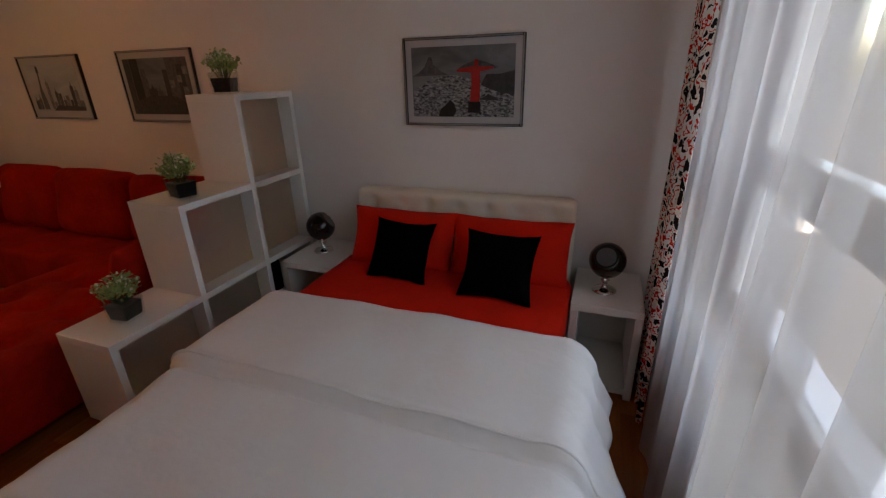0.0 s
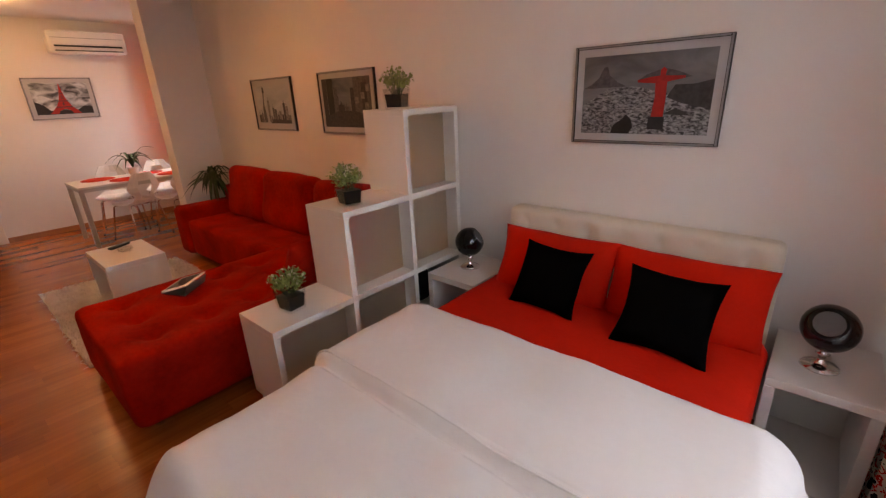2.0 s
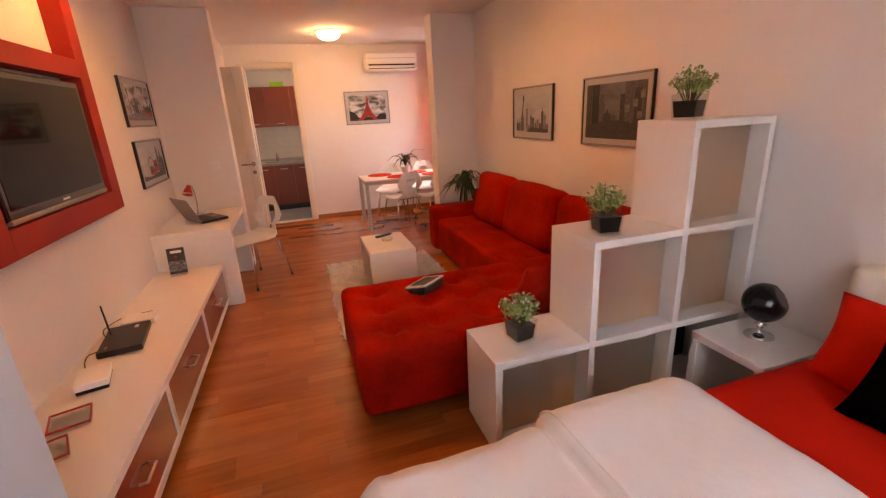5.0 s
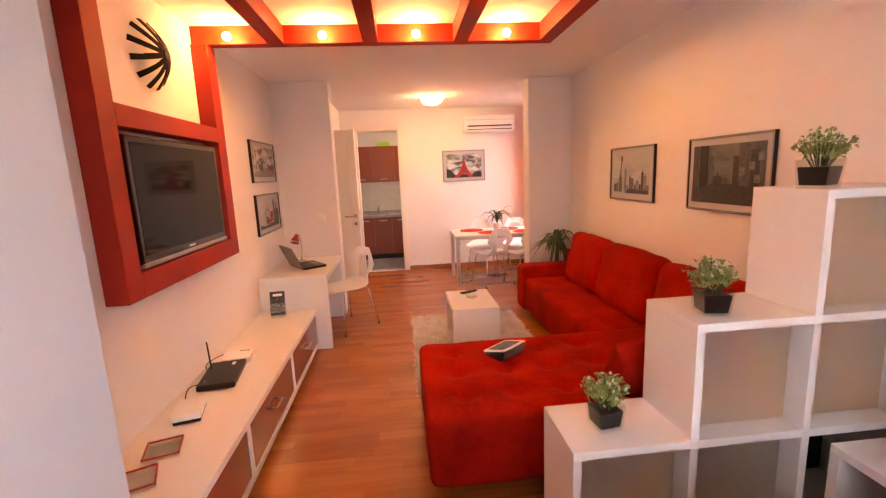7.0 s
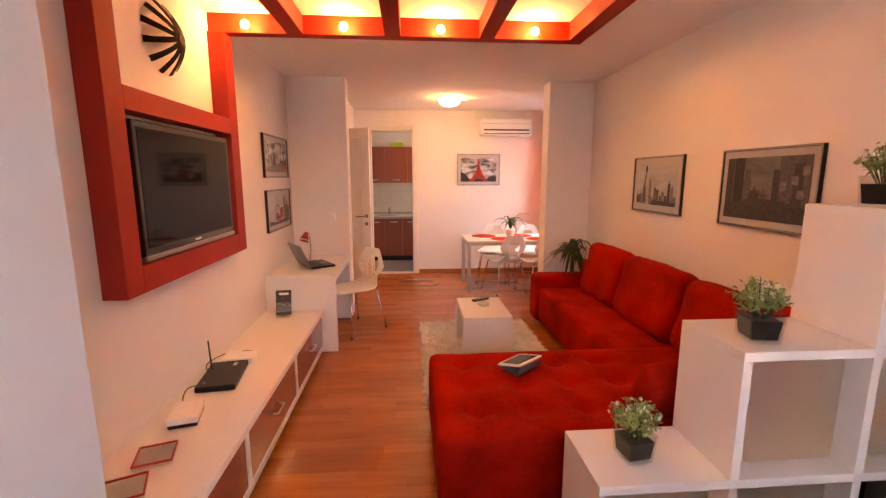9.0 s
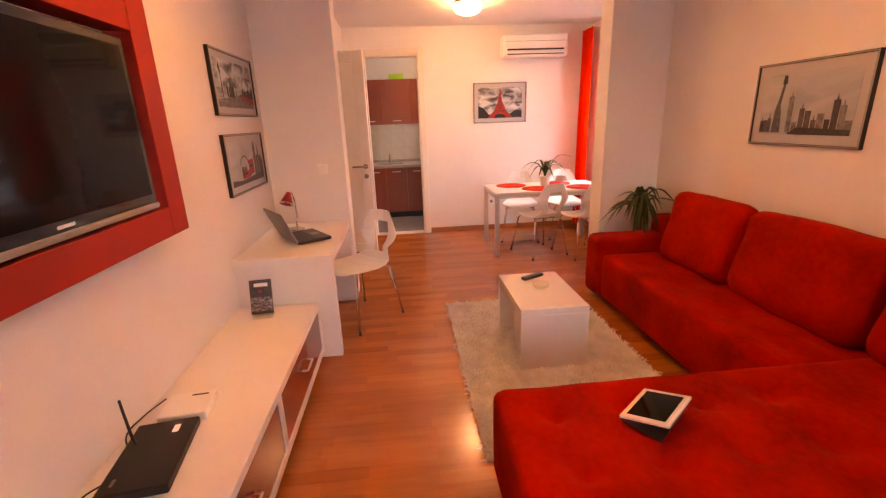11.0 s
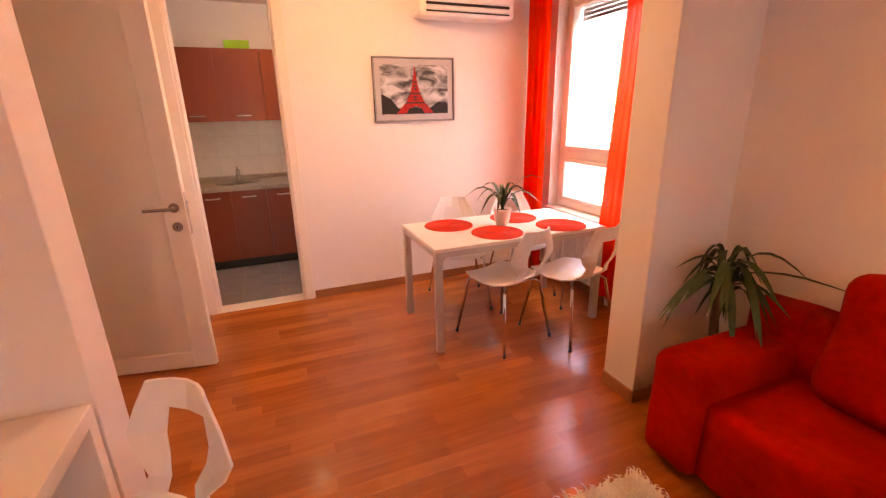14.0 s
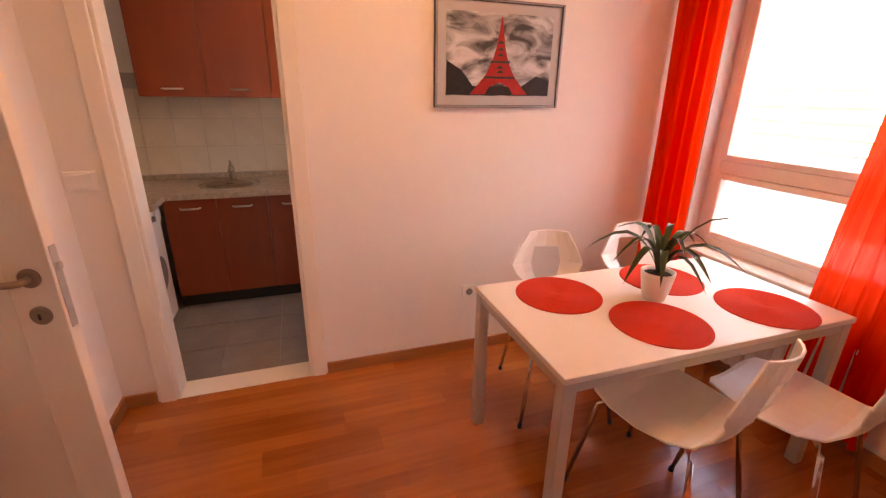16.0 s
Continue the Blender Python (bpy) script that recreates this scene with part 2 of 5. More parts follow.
# ---- geometry helpers ----
def box(x0, x1, y0, y1, z0, z1, bev=0.0, seg=2, bm=None):
    """A box, bevelled if asked; added to bm when one is given."""
    own = bmesh.new()
    vs = [own.verts.new((x, y, z)) for x in (x0, x1) for y in (y0, y1) for z in (z0, z1)]
    for f in ((0, 1, 3, 2), (4, 6, 7, 5), (0, 4, 5, 1), (2, 3, 7, 6), (0, 2, 6, 4), (1, 5, 7, 3)):
        own.faces.new([vs[i] for i in f])
    if bev:
        bmesh.ops.bevel(own, geom=own.edges[:], offset=bev, segments=seg, profile=0.5, affect="EDGES")
    if bm is None:
        return own
    me = bpy.data.meshes.new("tmp")
    own.to_mesh(me), own.free()
    bm.from_mesh(me)
    bpy.data.meshes.remove(me)
    return bm


def link(name, bm, material, smooth=False):
    me = bpy.data.meshes.new(name)
    bmesh.ops.recalc_face_normals(bm, faces=bm.faces[:])
    bm.to_mesh(me), bm.free()
    me.materials.append(material)
    if smooth:
        me.shade_smooth()
    return new(name, me)


def part(name, bm, material, parent, label="", smooth=False):
    ob = link(name, bm, material, smooth)
    ob.parent = parent
    if label:
        tagged(ob, label)
    return ob


def thing(name, loc, label, category, rz=0.0, group="", kind=""):
    ob = new(name)
    ob.empty_display_size = 0.1
    ob.matrix_basis = pose(*loc, 0, 0, rz)
    return tagged(ob, label, category, group, kind)


def structure(name, bm, material, label, category=""):
    return tagged(link(name, bm, material), label, category or name.split("_")[0], "", "structure")


def softbox(x0, x1, y0, y1, z0, z1, r, cuts=14, dents=(), wob=0.004, crown=0.0):
    """An upholstered block: rounded edges, a slight swell, buttoned dents on top."""
    bm = bmesh.new()
    bmesh.ops.create_cube(bm, size=2.0)
    bmesh.ops.subdivide_edges(bm, edges=bm.edges[:], cuts=cuts, use_grid_fill=True)
    c = Vector(((x0 + x1) / 2, (y0 + y1) / 2, (z0 + z1) / 2))
    h = Vector(((x1 - x0) / 2, (y1 - y0) / 2, (z1 - z0) / 2))
    for v in bm.verts:
        top = v.co.z > 0.999
        u, w = v.co.x, v.co.y
        p = Vector((v.co.x * h.x, v.co.y * h.y, v.co.z * h.z))
        q = Vector([max(-(h[i] - r), min(h[i] - r, p[i])) for i in range(3)])
        d = p - q
        if d.length > 1e-6:
            p = q + d.normalized() * r
        p += c
        if top:
            p.z += crown * (1 - u * u) * (1 - w * w)
            for dx, dy, dep in dents:
                p.z -= dep * math.exp(-((p.x - dx) ** 2 + (p.y - dy) ** 2) / 0.0022) + dep * 0.35 * math.exp(-((p.x - dx) ** 2 + (p.y - dy) ** 2) / 0.012)
        p += noise.noise_vector(p * 5.0) * wob
        v.co = p
    return bm


def pillow(w, h, t, cuts=18, seed=0.0, pinch=0.12):
    """A stuffed pillow, w by h, t thick, standing in the xz plane from z = 0, with pulled-out corners."""
    bm = bmesh.new()
    n = cuts
    sides = []
    for s in (-1, 1):
        grid = {}
        for i in range(n + 1):
            for j in range(n + 1):
                u, v = 2 * i / n - 1, 2 * j / n - 1
                k = max(0.0, (1 - u ** 4) * (1 - v ** 4)) ** 0.55
                x = u * w / 2 * (1 - pinch * (1 - v * v) * 0.35 * abs(u) ** 3)
                z = v * h / 2 * (1 - pinch * (1 - u * u) * 0.35 * abs(v) ** 3)
                y = s * (t / 2 * k + 0.002)
                q = noise.noise_vector(Vector((x * 7 + seed, z * 7, s + seed)))
                grid[i, j] = bm.verts.new((x + q.x * 0.006, y + q.y * 0.012 * k, z + h / 2 + q.z * 0.006))
        for i in range(n):
            for j in range(n):
                bm.faces.new((grid[i, j], grid[i + 1, j], grid[i + 1, j + 1], grid[i, j + 1]))
        sides.append(grid)
    a, b = sides
    for i in range(n):
        for p, q in (((i, 0), (i + 1, 0)), ((i, n), (i + 1, n)), ((0, i), (0, i + 1)), ((n, i), (n, i + 1))):
            bm.faces.new((a[p], a[q], b[q], b[p]))
    return bm


def tube(pts, r, seg=8, bm=None, taper=1.0):
    """A round bar through the points, closed at both ends."""
    bm = bm or bmesh.new()
    pts = [Vector(p) for p in pts]
    rings = []
    for i, p in enumerate(pts):
        d = (pts[min(i + 1, len(pts) - 1)] - pts[max(i - 1, 0)]).normalized()
        s = d.orthogonal().normalized() if abs(d.z) > 0.9 else d.cross(Vector((0, 0, 1))).normalized()
        t = d.cross(s)
        k = r * (1 + (taper - 1) * i / max(1, len(pts) - 1))
        rings.append([bm.verts.new(p + (s * math.cos(2 * math.pi * a / seg) + t * math.sin(2 * math.pi * a / seg)) * k) for a in range(seg)])
    for a, b in zip(rings, rings[1:]):
        for i in range(seg):
            bm.faces.new((a[i], a[(i + 1) % seg], b[(i + 1) % seg], b[i]))
    bm.faces.new(rings[0]), bm.faces.new(rings[-1])
    return bm


def lathe(profile, seg=28, bm=None, cap=True):
    """A turned shape about z from (radius, height) pairs."""
    bm = bm or bmesh.new()
    rings = [[bm.verts.new((r * math.cos(2 * math.pi * a / seg), r * math.sin(2 * math.pi * a / seg), z)) for a in range(seg)] for r, z in profile]
    for a, b in zip(rings, rings[1:]):
        for i in range(seg):
            bm.faces.new((a[i], a[(i + 1) % seg], b[(i + 1) % seg], b[i]))
    if cap:
        bm.faces.new(rings[0]), bm.faces.new(rings[-1])
    return bm


def sphere(r, seg=24, rings=14, cz=0.0):
    bm = bmesh.new()
    bmesh.ops.create_uvsphere(bm, u_segments=seg, v_segments=rings, radius=r)
    for v in bm.verts:
        v.co.z += cz
    return bm


def poly(points, depth, bm=None):
    """A flat shape in the xz plane, facing -y, with a little depth."""
    bm = bm or bmesh.new()
    a = [bm.verts.new((x, -depth, z)) for x, z in points]
    b = [bm.verts.new((x, 0, z)) for x, z in points]
    bm.faces.new(a), bm.faces.new(b[::-1])
    for i in range(len(a)):
        j = (i + 1) % len(a)
        bm.faces.new((a[i], b[i], b[j], a[j]))
    return bm


def blade(bm, base, yaw, length, width, rise, droop, fold=0.25):
    """A strap leaf that rises and bends over."""
    c, s = math.cos(yaw), math.sin(yaw)
    prev = None
    n = 7
    for i in range(n + 1):
        f = i / n
        out = length * f * (0.55 + 0.45 * f)
        z = rise * math.sin(min(1.0, f * 1.25) * math.pi / 2) - droop * f ** 2.4
        w = width * (0.55 + 1.2 * f) * (1 - f ** 3) if f < 1 else 0.0008
        p = Vector(base) + Vector((c * out, s * out, z))
        side = Vector((-s, c, 0)) * w / 2
        row = [bm.verts.new(p - side + Vector((0, 0, fold * w))), bm.verts.new(p), bm.verts.new(p + side + Vector((0, 0, fold * w)))]
        if prev:
            bm.faces.new((prev[0], prev[1], row[1], row[0]))
            bm.faces.new((prev[1], prev[2], row[2], row[1]))
        prev = row


def curtain(x0, x1, z0, z1, waves, amp, seed, nx=90, nz=20, gather=0.0, pin=0.5):
    """Hanging cloth in the xz plane with folds that wander and open towards the hem."""
    bm = bmesh.new()
    g = {}
    mid = x0 + (x1 - x0) * pin
    for i in range(nx + 1):
        for j in range(nz + 1):
            u, f = i / nx, j / nz
            z = z1 + (z0 - z1) * f
            x = x0 + (x1 - x0) * u
            x = mid + (x - mid) * (1 - gather * (1 - f)) + 0.012 * noise.noise(Vector((u * 6, f * 3, seed)))
            ph = u * waves * 2 * math.pi + 1.6 * noise.noise(Vector((u * 3 + seed, f * 0.9, 1.0)))
            y = amp * (0.55 + 0.6 * f) * (math.sin(ph) + 0.35 * math.sin(2.3 * ph + seed))
            g[i, j] = bm.verts.new((x, y, z))
    for i in range(nx):
        for j in range(nz):
            bm.faces.new((g[i, j], g[i + 1, j], g[i + 1, j + 1], g[i, j + 1]))
    return bm


def window_unit(name, label, w, z0, z1, zm, loc, rz):
    """A plastic window in its own plane (x along, y inwards negative): frame, mullion, sashes, panes."""
    win = thing(name, loc, label, "window", rz, kind="structure")
    f = 0.06
    for a in ((0, f, z0, z1), (w - f, w, z0, z1), (f, w - f, z0, z0 + f), (f, w - f, z1 - f, z1), (f, w - f, zm - 0.035, zm + 0.035)):
        part("window_frame", box(a[0], a[1], -0.04, 0.04, a[2], a[3], 0.006), WHITEP, win)
    for lo, hi in ((z0 + f, zm - 0.035), (zm + 0.035, z1 - f)):
        s = 0.035
        for a in ((f, f + s, lo, hi), (w - f - s, w - f, lo, hi), (f + s, w - f - s, lo, lo + s), (f + s, w - f - s, hi - s, hi)):
            part("sash", box(a[0], a[1], -0.052, 0.02, a[2], a[3], 0.008), WHITEP, win)
        pane = part("pane", box(f + s - 0.004, w - f - s + 0.004, -0.016, -0.010, lo + s - 0.004, hi - s + 0.004), GLASS, win, "clear window pane")
        pane.visible_shadow = False
    return win


# ---- the shell ----
H = 2.50
XF, YR, YL, XW, YB = -7.77, 2.62, -0.585, -0.05, -0.05
ZW0, ZW1 = 0.58, 2.25


def wall_with_hole(x0, x1, y0, y1, hole, axis):
    """A wall block with one opening; the opening runs along axis between hole[0:2], from hole[2] to hole[3] in height."""
    bm = bmesh.new()
    a, b, lo, hi = hole
    if axis == "x":
        box(x0, a, y0, y1, 0, H, bm=bm), box(b, x1, y0, y1, 0, H, bm=bm)
        if lo > 0:
            box(a, b, y0, y1, 0, lo, bm=bm)
        box(a, b, y0, y1, hi, H, bm=bm)
    else:
        box(x0, x1, y0, a, 0, H, bm=bm), box(x0, x1, b, y1, 0, H, bm=bm)
        if lo > 0:
            box(x0, x1, a, b, 0, lo, bm=bm)
        box(x0, x1, a, b, hi, H, bm=bm)
    return bm


structure("wall_north", box(-5.71, XW, YR, YR + 0.15, 0, H), WALL, "long white painted plaster wall behind sofa and bed")
structure("wall_stub_north", box(-5.92, -5.71, 2.13, 3.2, 0, H, 0.004), WALL, "white plaster wall stub between living and dining area", "wall")
structure("wall_dining", wall_with_hole(-7.9, -5.92, 2.87, 3.2, (-7.56, -6.48, 0.62, 2.30), "x"), WALL, "white plaster wall round the dining window")
structure("wall_west", wall_with_hole(-7.89, XF, -0.9, 2.87, (0.05, 0.70, 0, 2.20), "y"), WALL, "white painted wall with the kitchen doorway")
structure("wall_hall", box(XF, -7.08, -0.9, -0.17, 0, H), WALL, "white wall block beside the kitchen door")
structure("wall_hall_back", box(-7.08, -5.85, -0.9, -0.74, 0, H), WALL, "white wall at the back of the hall recess", "wall")
structure("wall_stub_south", box(-5.85, -5.66, -0.9, 0.0, 0, H, 0.004), WALL, "white wall stub beside the desk", "wall")
structure("wall_south", box(-5.66, -1.95, YL - 0.3, YL, 0, H), WALL, "white painted wall behind television and desk")
structure("wall_south_block", box(-1.95, XW + 0.15, YL - 0.3, YB, 0, H, 0.004), DAYLITWALL, "pale grey wall projecting beside the media bench, cool daylight tinted into its paint", "wall")
structure("wall_east", wall_with_hole(XW, XW + 0.3, YB, YR + 0.15, (0.10, 2.3, ZW0, ZW1), "y"), WALL, "white wall round the bedroom window")
structure("ceiling", box(-7.9, XW + 0.3, -0.9, 3.2, H, H + 0.15), CEIL, "plain white painted ceiling")
structure("floor", box(-7.77, XW, -0.75, 2.87, -0.05, -0.0045), UNDER, "warm reddish brown parquet floor in short strips")
# kitchen shell
structure("kitchen_wall_back", box(-9.52, -9.4, -0.9, 1.6, 0, H), WALL, "cream wall behind the kitchen units", "wall")
structure("kitchen_wall_side", box(-9.4, -7.89, -0.9, -0.72, 0, H), WALL, "cream kitchen side wall", "wall")
structure("kitchen_wall_end", wall_with_hole(-9.4, -7.89, 1.45, 1.6, (-8.9, -8.1, 0.95, 2.2), "x"), WALL, "cream kitchen end wall", "wall")
structure("kitchen_ceiling", box(-9.52, -7.9, -0.9, 1.6, H, H + 0.15), CEIL, "plain white kitchen ceiling", "ceiling")
kfloor = structure("kitchen_floor", box(-9.4, -7.77, -0.72, 1.45, -0.05, -0.004), GROUT, "grey ceramic tiled kitchen floor", "floor")
structure("door_threshold", box(-7.90, -7.765, 0.052, 0.698, -0.004, 0.006, 0.002), TRIM, "narrow pale threshold strip", "threshold")

for nm, b in (("north", (-5.70, -2.6, YR - 0.014, YR)), ("west", (XF, XF + 0.014, 0.775, 2.87)), ("west_short", (XF, XF + 0.014, -0.17, -0.03)), ("hall", (XF + 0.014, -7.08, -0.17, -0.156)),
              ("stub_end", (-5.92, -5.71, 2.116, 2.13)), ("stub_face", (-5.71, -5.696, 2.116, YR - 0.014)), ("dining", (XF + 0.014, -5.92, 2.856, 2.87)), ("south", (-4.65, -1.96, YL, YL + 0.014))):
    structure("baseboard_" + nm, box(*b, 0.0, 0.065, 0.003), BASE, "reddish wooden skirting board along the wall", "baseboard")

# doorway lining and casing
frame_d = thing("door_frame", (XF, 0.0, 0.0), "cream lacquered door casing of the kitchen doorway", "door frame", kind="structure")
for a in ((0.0, 0.018, -0.018, 0.053, 0, 2.27), (0.0, 0.018, 0.697, 0.768, 0, 2.27), (0.0, 0.018, 0.053, 0.697, 2.20, 2.27)):
    part("casing", box(*a, 0.005), TRIM, frame_d)
for a in ((-0.13, 0.0, 0.05, 0.068, 0, 2.20), (-0.13, 0.0, 0.682, 0.70, 0, 2.20), (-0.13, 0.0, 0.068, 0.682, 2.182, 2.20)):
    part("jamb", box(*a, 0.003), TRIM, frame_d)
part("strike_plate", box(-0.075, -0.055, 0.678, 0.683, 0.93, 1.09), STEEL, frame_d, "steel strike plate")

# the open hall door leaf with frosted glass
leaf = thing("door_leaf", (-6.975, 0.108, 0.012), "open cream door leaf with a tall frosted glass panel", "door", -100.5)
LW, LH = 0.80, 2.13
for a in ((0, 0.115, 0, LH), (LW - 0.115, LW, 0, LH), (0.115, LW - 0.115, 0, 0.10), (0.115, LW - 0.115, LH - 0.12, LH)):
    part("stile" if a[3] - a[2] > 1 else "rail", box(a[0], a[1], -0.02, 0.02, a[2], a[3], 0.003), TRIM, leaf)
part("glass_panel", box(0.112, LW - 0.112, -0.004, 0.004, 0.097, LH - 0.117), FROSTD, leaf, "frosted glass panel")
for sd in (-1, 1):
    h = part("door_handle", tube([(0.055, sd * 0.02, 0.97), (0.055, sd * 0.06, 0.97), (0.075, sd * 0.066, 0.97), (0.19, sd * 0.066, 0.968)], 0.009, 10), DSTEEL, leaf, "brushed steel lever handle", True)
    for z in (0.97, 0.865):
        rose = lathe([(0.026, 0), (0.026, 0.006), (0.022, 0.009)], 24)
        bmesh.ops.rotate(rose, cent=(0, 0, 0), matrix=Matrix.Rotation(radians(-90 * sd), 3, "X"), verts=rose.verts[:])
        bmesh.ops.translate(rose, vec=(0.055, sd * 0.02, z), verts=rose.verts[:])
        part("rose" if z > 0.9 else "key_rose", rose, DSTEEL, leaf, "round steel rosette")
part("keyhole", box(0.052, 0.058, -0.031, 0.031, 0.855, 0.872), BLACK, leaf, "dark keyhole")
part("lock_plate", box(-0.003, 0.001, -0.011, 0.011, 0.82, 1.05), STEEL, leaf, "steel lock plate")
part("latch", box(-0.012, 0.0, -0.007, 0.007, 0.985, 1.005, 0.002), STEEL, leaf, "steel latch")

# windows
window_unit("window_1", "white plastic dining window with a low fixed light", 1.08, 0.62, 2.30, 1.08, (-7.56, 3.0, 0), 0)
structure("window_sill_1", box(-7.56, -6.48, 2.83, 2.96, 0.60, 0.62 - 0.0005, 0.006), WHITEP, "white window sill", "sill")
window_unit("window_2", "white plastic bedroom window with a low fixed light", 2.20, ZW0, ZW1, 1.16, (0.1, 2.3, 0), -90)
window_unit("window_3", "white plastic kitchen window", 0.8, 0.95, 2.2, 1.35, (-8.9, 1.54, 0), 0)
structure("window_sill_2", box(XW - 0.05, 0.06, 0.11, 2.29, ZW0 - 0.02, ZW0 - 0.0005, 0.006), WHITEP, "white bedroom window sill", "sill")

shutter = thing("roller_shutter", (-7.50, 3.07, 2.12), "grey roller shutter drawn up at the top of the dining window", "shutter", kind="structure")
for i in range(4):
    part("slat", box(0.0, 0.96, 0.0, 0.012, i * 0.032, i * 0.032 + 0.029, 0.003), GREYP, shutter)

# ---- outside ----
structure("ground", box(-400, 400, -400, 400, -9.2, -9.0), ASPH, "grey asphalt ground far below the windows", "ground")


def block(loc, rz, n, floors, wallm, label):
    """A long housing block with rows of windows and pale balcony bands."""
    b = thing("apartment_building", loc, label, "building", rz)
    w = n * 3.2
    part("wall", box(0, w, 0, 12, 0, floors * 3.0 + 0.6), wallm, b)
    part("roof", box(-0.3, w + 0.3, -0.4, 12.4, floors * 3.0 + 0.6, floors * 3.0 + 1.0), CONC, b, "pale flat roof edge")
    for k in range(floors):
        part("balcony_band", box(0, w, -0.9, -0.004, k * 3.0 + 0.2, k * 3.0 + 1.0), CONC, b, "pale balcony parapet")
        for i in range(n):
            part("window", box(i * 3.2 + 0.6, i * 3.2 + 2.4, -0.06, 0.02, k * 3.0 + 1.3, k * 3.0 + 2.5), PANEF, b)
    return b


block((-130, 105, -9), 0, 40, 4, BRICK, "long orange brick housing block across the street")
block((60, 40, -9), -90, 18, 4, CONC, "pale concrete housing block across the yard")
structure("road", box(-120, 120, 34, 42, -8.996, -8.94), CONC, "pale worn road surface with parking", "road")

# ---- ceiling frame and television frame ----
cf = thing("ceiling_frame", (0, 0, 0), "red painted plaster ceiling frame that runs down the wall round the television", "ceiling frame")
ZB = 2.386
for a in ((-2.905, -2.785, YL, 1.795), (-4.05, -3.965, YL, 1.795), (-3.965, -2.905, 1.69, 1.795)):
    part("beam", box(*a, ZB, H, 0.004), REDPAINT, cf)
for y in (-0.06, 0.545, 1.145):
    part("cross_beam", box(-3.965, -2.905, y - 0.05, y + 0.05, ZB, H, 0.003), REDPAINT, cf)
YT = -0.485
for n_, a in (("post", (-2.90, -2.785, 1.02, ZB)), ("post", (-4.07, -3.945, 1.02, ZB)), ("bar", (-3.945, -2.90, 1.02, 1.135)), ("bar", (-3.945, -2.90, 1.775, 1.87))):
    part("wall_" + n_, box(a[0], a[1], YL, YT, a[2], a[3], 0.003), REDPAINT, cf)


def spot(y):
    s = thing("ceiling_spot", (-3.93, y, 2.418), "small lit halogen spot with a bare warm bulb", "lamp", group="spots on the red ceiling frame")
    m = lathe([(0.016, 0), (0.016, 0.03), (0.011, 0.035)], 16)
    bmesh.ops.rotate(m, cent=(0, 0, 0), matrix=Matrix.Rotation(radians(-90), 3, "Y"), verts=m.verts[:])
    part("socket", m, CHROME, s, "short metal socket")
    bm = sphere(0.024, 16, 10)
    for v in bm.verts:
        v.co.x += 0.02
    part("bulb", bm, BULBM, s, "glowing warm bulb", True)


for y in (-0.341, 0.246, 0.846, 1.446):
    spot(y)

tv = thing("television", (-3.42, -0.52, 1.145), "black flat television in the red wall frame, screen off", "television")
part("casing", box(-0.475, 0.475, -0.04, 0.025, 0.0, 0.60, 0.008), GLOSSB, tv)
part("screen", box(-0.445, 0.445, 0.023, 0.027, 0.055, 0.57), SCREEN, tv, "dark glossy screen")
part("bottom_strip", box(-0.475, 0.475, 0.0, 0.032, 0.0, 0.022, 0.006), GREYP, tv, "grey lower strip")
part("logo_mark", box(-0.035, 0.035, 0.0250, 0.0262, 0.032, 0.042), CHROME, tv)

clock = thing("wall_clock", (-3.40, YL, 2.18), "dark metal sunburst wall clock of curved blades", "clock")
for i in range(12):
    a = 2 * math.pi * (i + 0.3) / 12
    bm = bmesh.new()
    prev = None
    for j in range(7):
        f = j / 6
        r, aa, w = 0.012 + 0.158 * f, a + 0.10 * f, 0.008 + 0.007 * f
        c, s_ = math.cos(aa), math.sin(aa)
        y = 0.012 + 0.088 * math.cos(f * math.pi / 2)
        row = [bm.verts.new((c * r - s_ * w * k, y + e, s_ * r + c * w * k)) for k in (-1, 1) for e in (0, 0.007)]
        if prev:
            for p, q in ((0, 1), (1, 3), (3, 2), (2, 0)):
                bm.faces.new((prev[p], prev[q], row[q], row[p]))
        else:
            bm.faces.new((row[0], row[1], row[3], row[2]))
        prev = row
    bm.faces.new((prev[0], prev[2], prev[3], prev[1]))
    part("blade", bm, INK, clock)
hub = lathe([(0.012, 0.0), (0.012, 0.09), (0.032, 0.096), (0.032, 0.108), (0.026, 0.112)], 28)
bmesh.ops.rotate(hub, cent=(0, 0, 0), matrix=Matrix.Rotation(radians(-90), 3, "X"), verts=hub.verts[:])
part("dial", hub, INK, clock, "plain metal dial")

# ceiling dome lamp
dome = thing("ceiling_lamp", (-6.73, 1.155, H), "lit round opal glass ceiling lamp", "lamp")
part("mount", lathe([(0.12, 0.0), (0.12, -0.015), (0.14, -0.02)], 36), WHITEP, dome)
part("shade", lathe([(0.135, -0.021), (0.134, -0.05), (0.11, -0.082), (0.065, -0.102), (0.01, -0.108)], 36), DOMEM, dome, "glowing opal glass shade", True)

kd = thing("ceiling_lamp", (-8.45, 0.75, H), "lit round opal glass kitchen ceiling lamp", "lamp")
part("mount", lathe([(0.10, 0.0), (0.10, -0.015), (0.125, -0.02)], 36), WHITEP, kd)
part("shade", lathe([(0.12, -0.021), (0.118, -0.04), (0.09, -0.065), (0.05, -0.078), (0.01, -0.082)], 36), KDOMEM, kd, "glowing opal glass shade", True)

# ---- pictures ----


def gray(v):
    return mat("print_grey", (v, v, v * 1.02), 0.4, vary=0.6, scale=45.0)


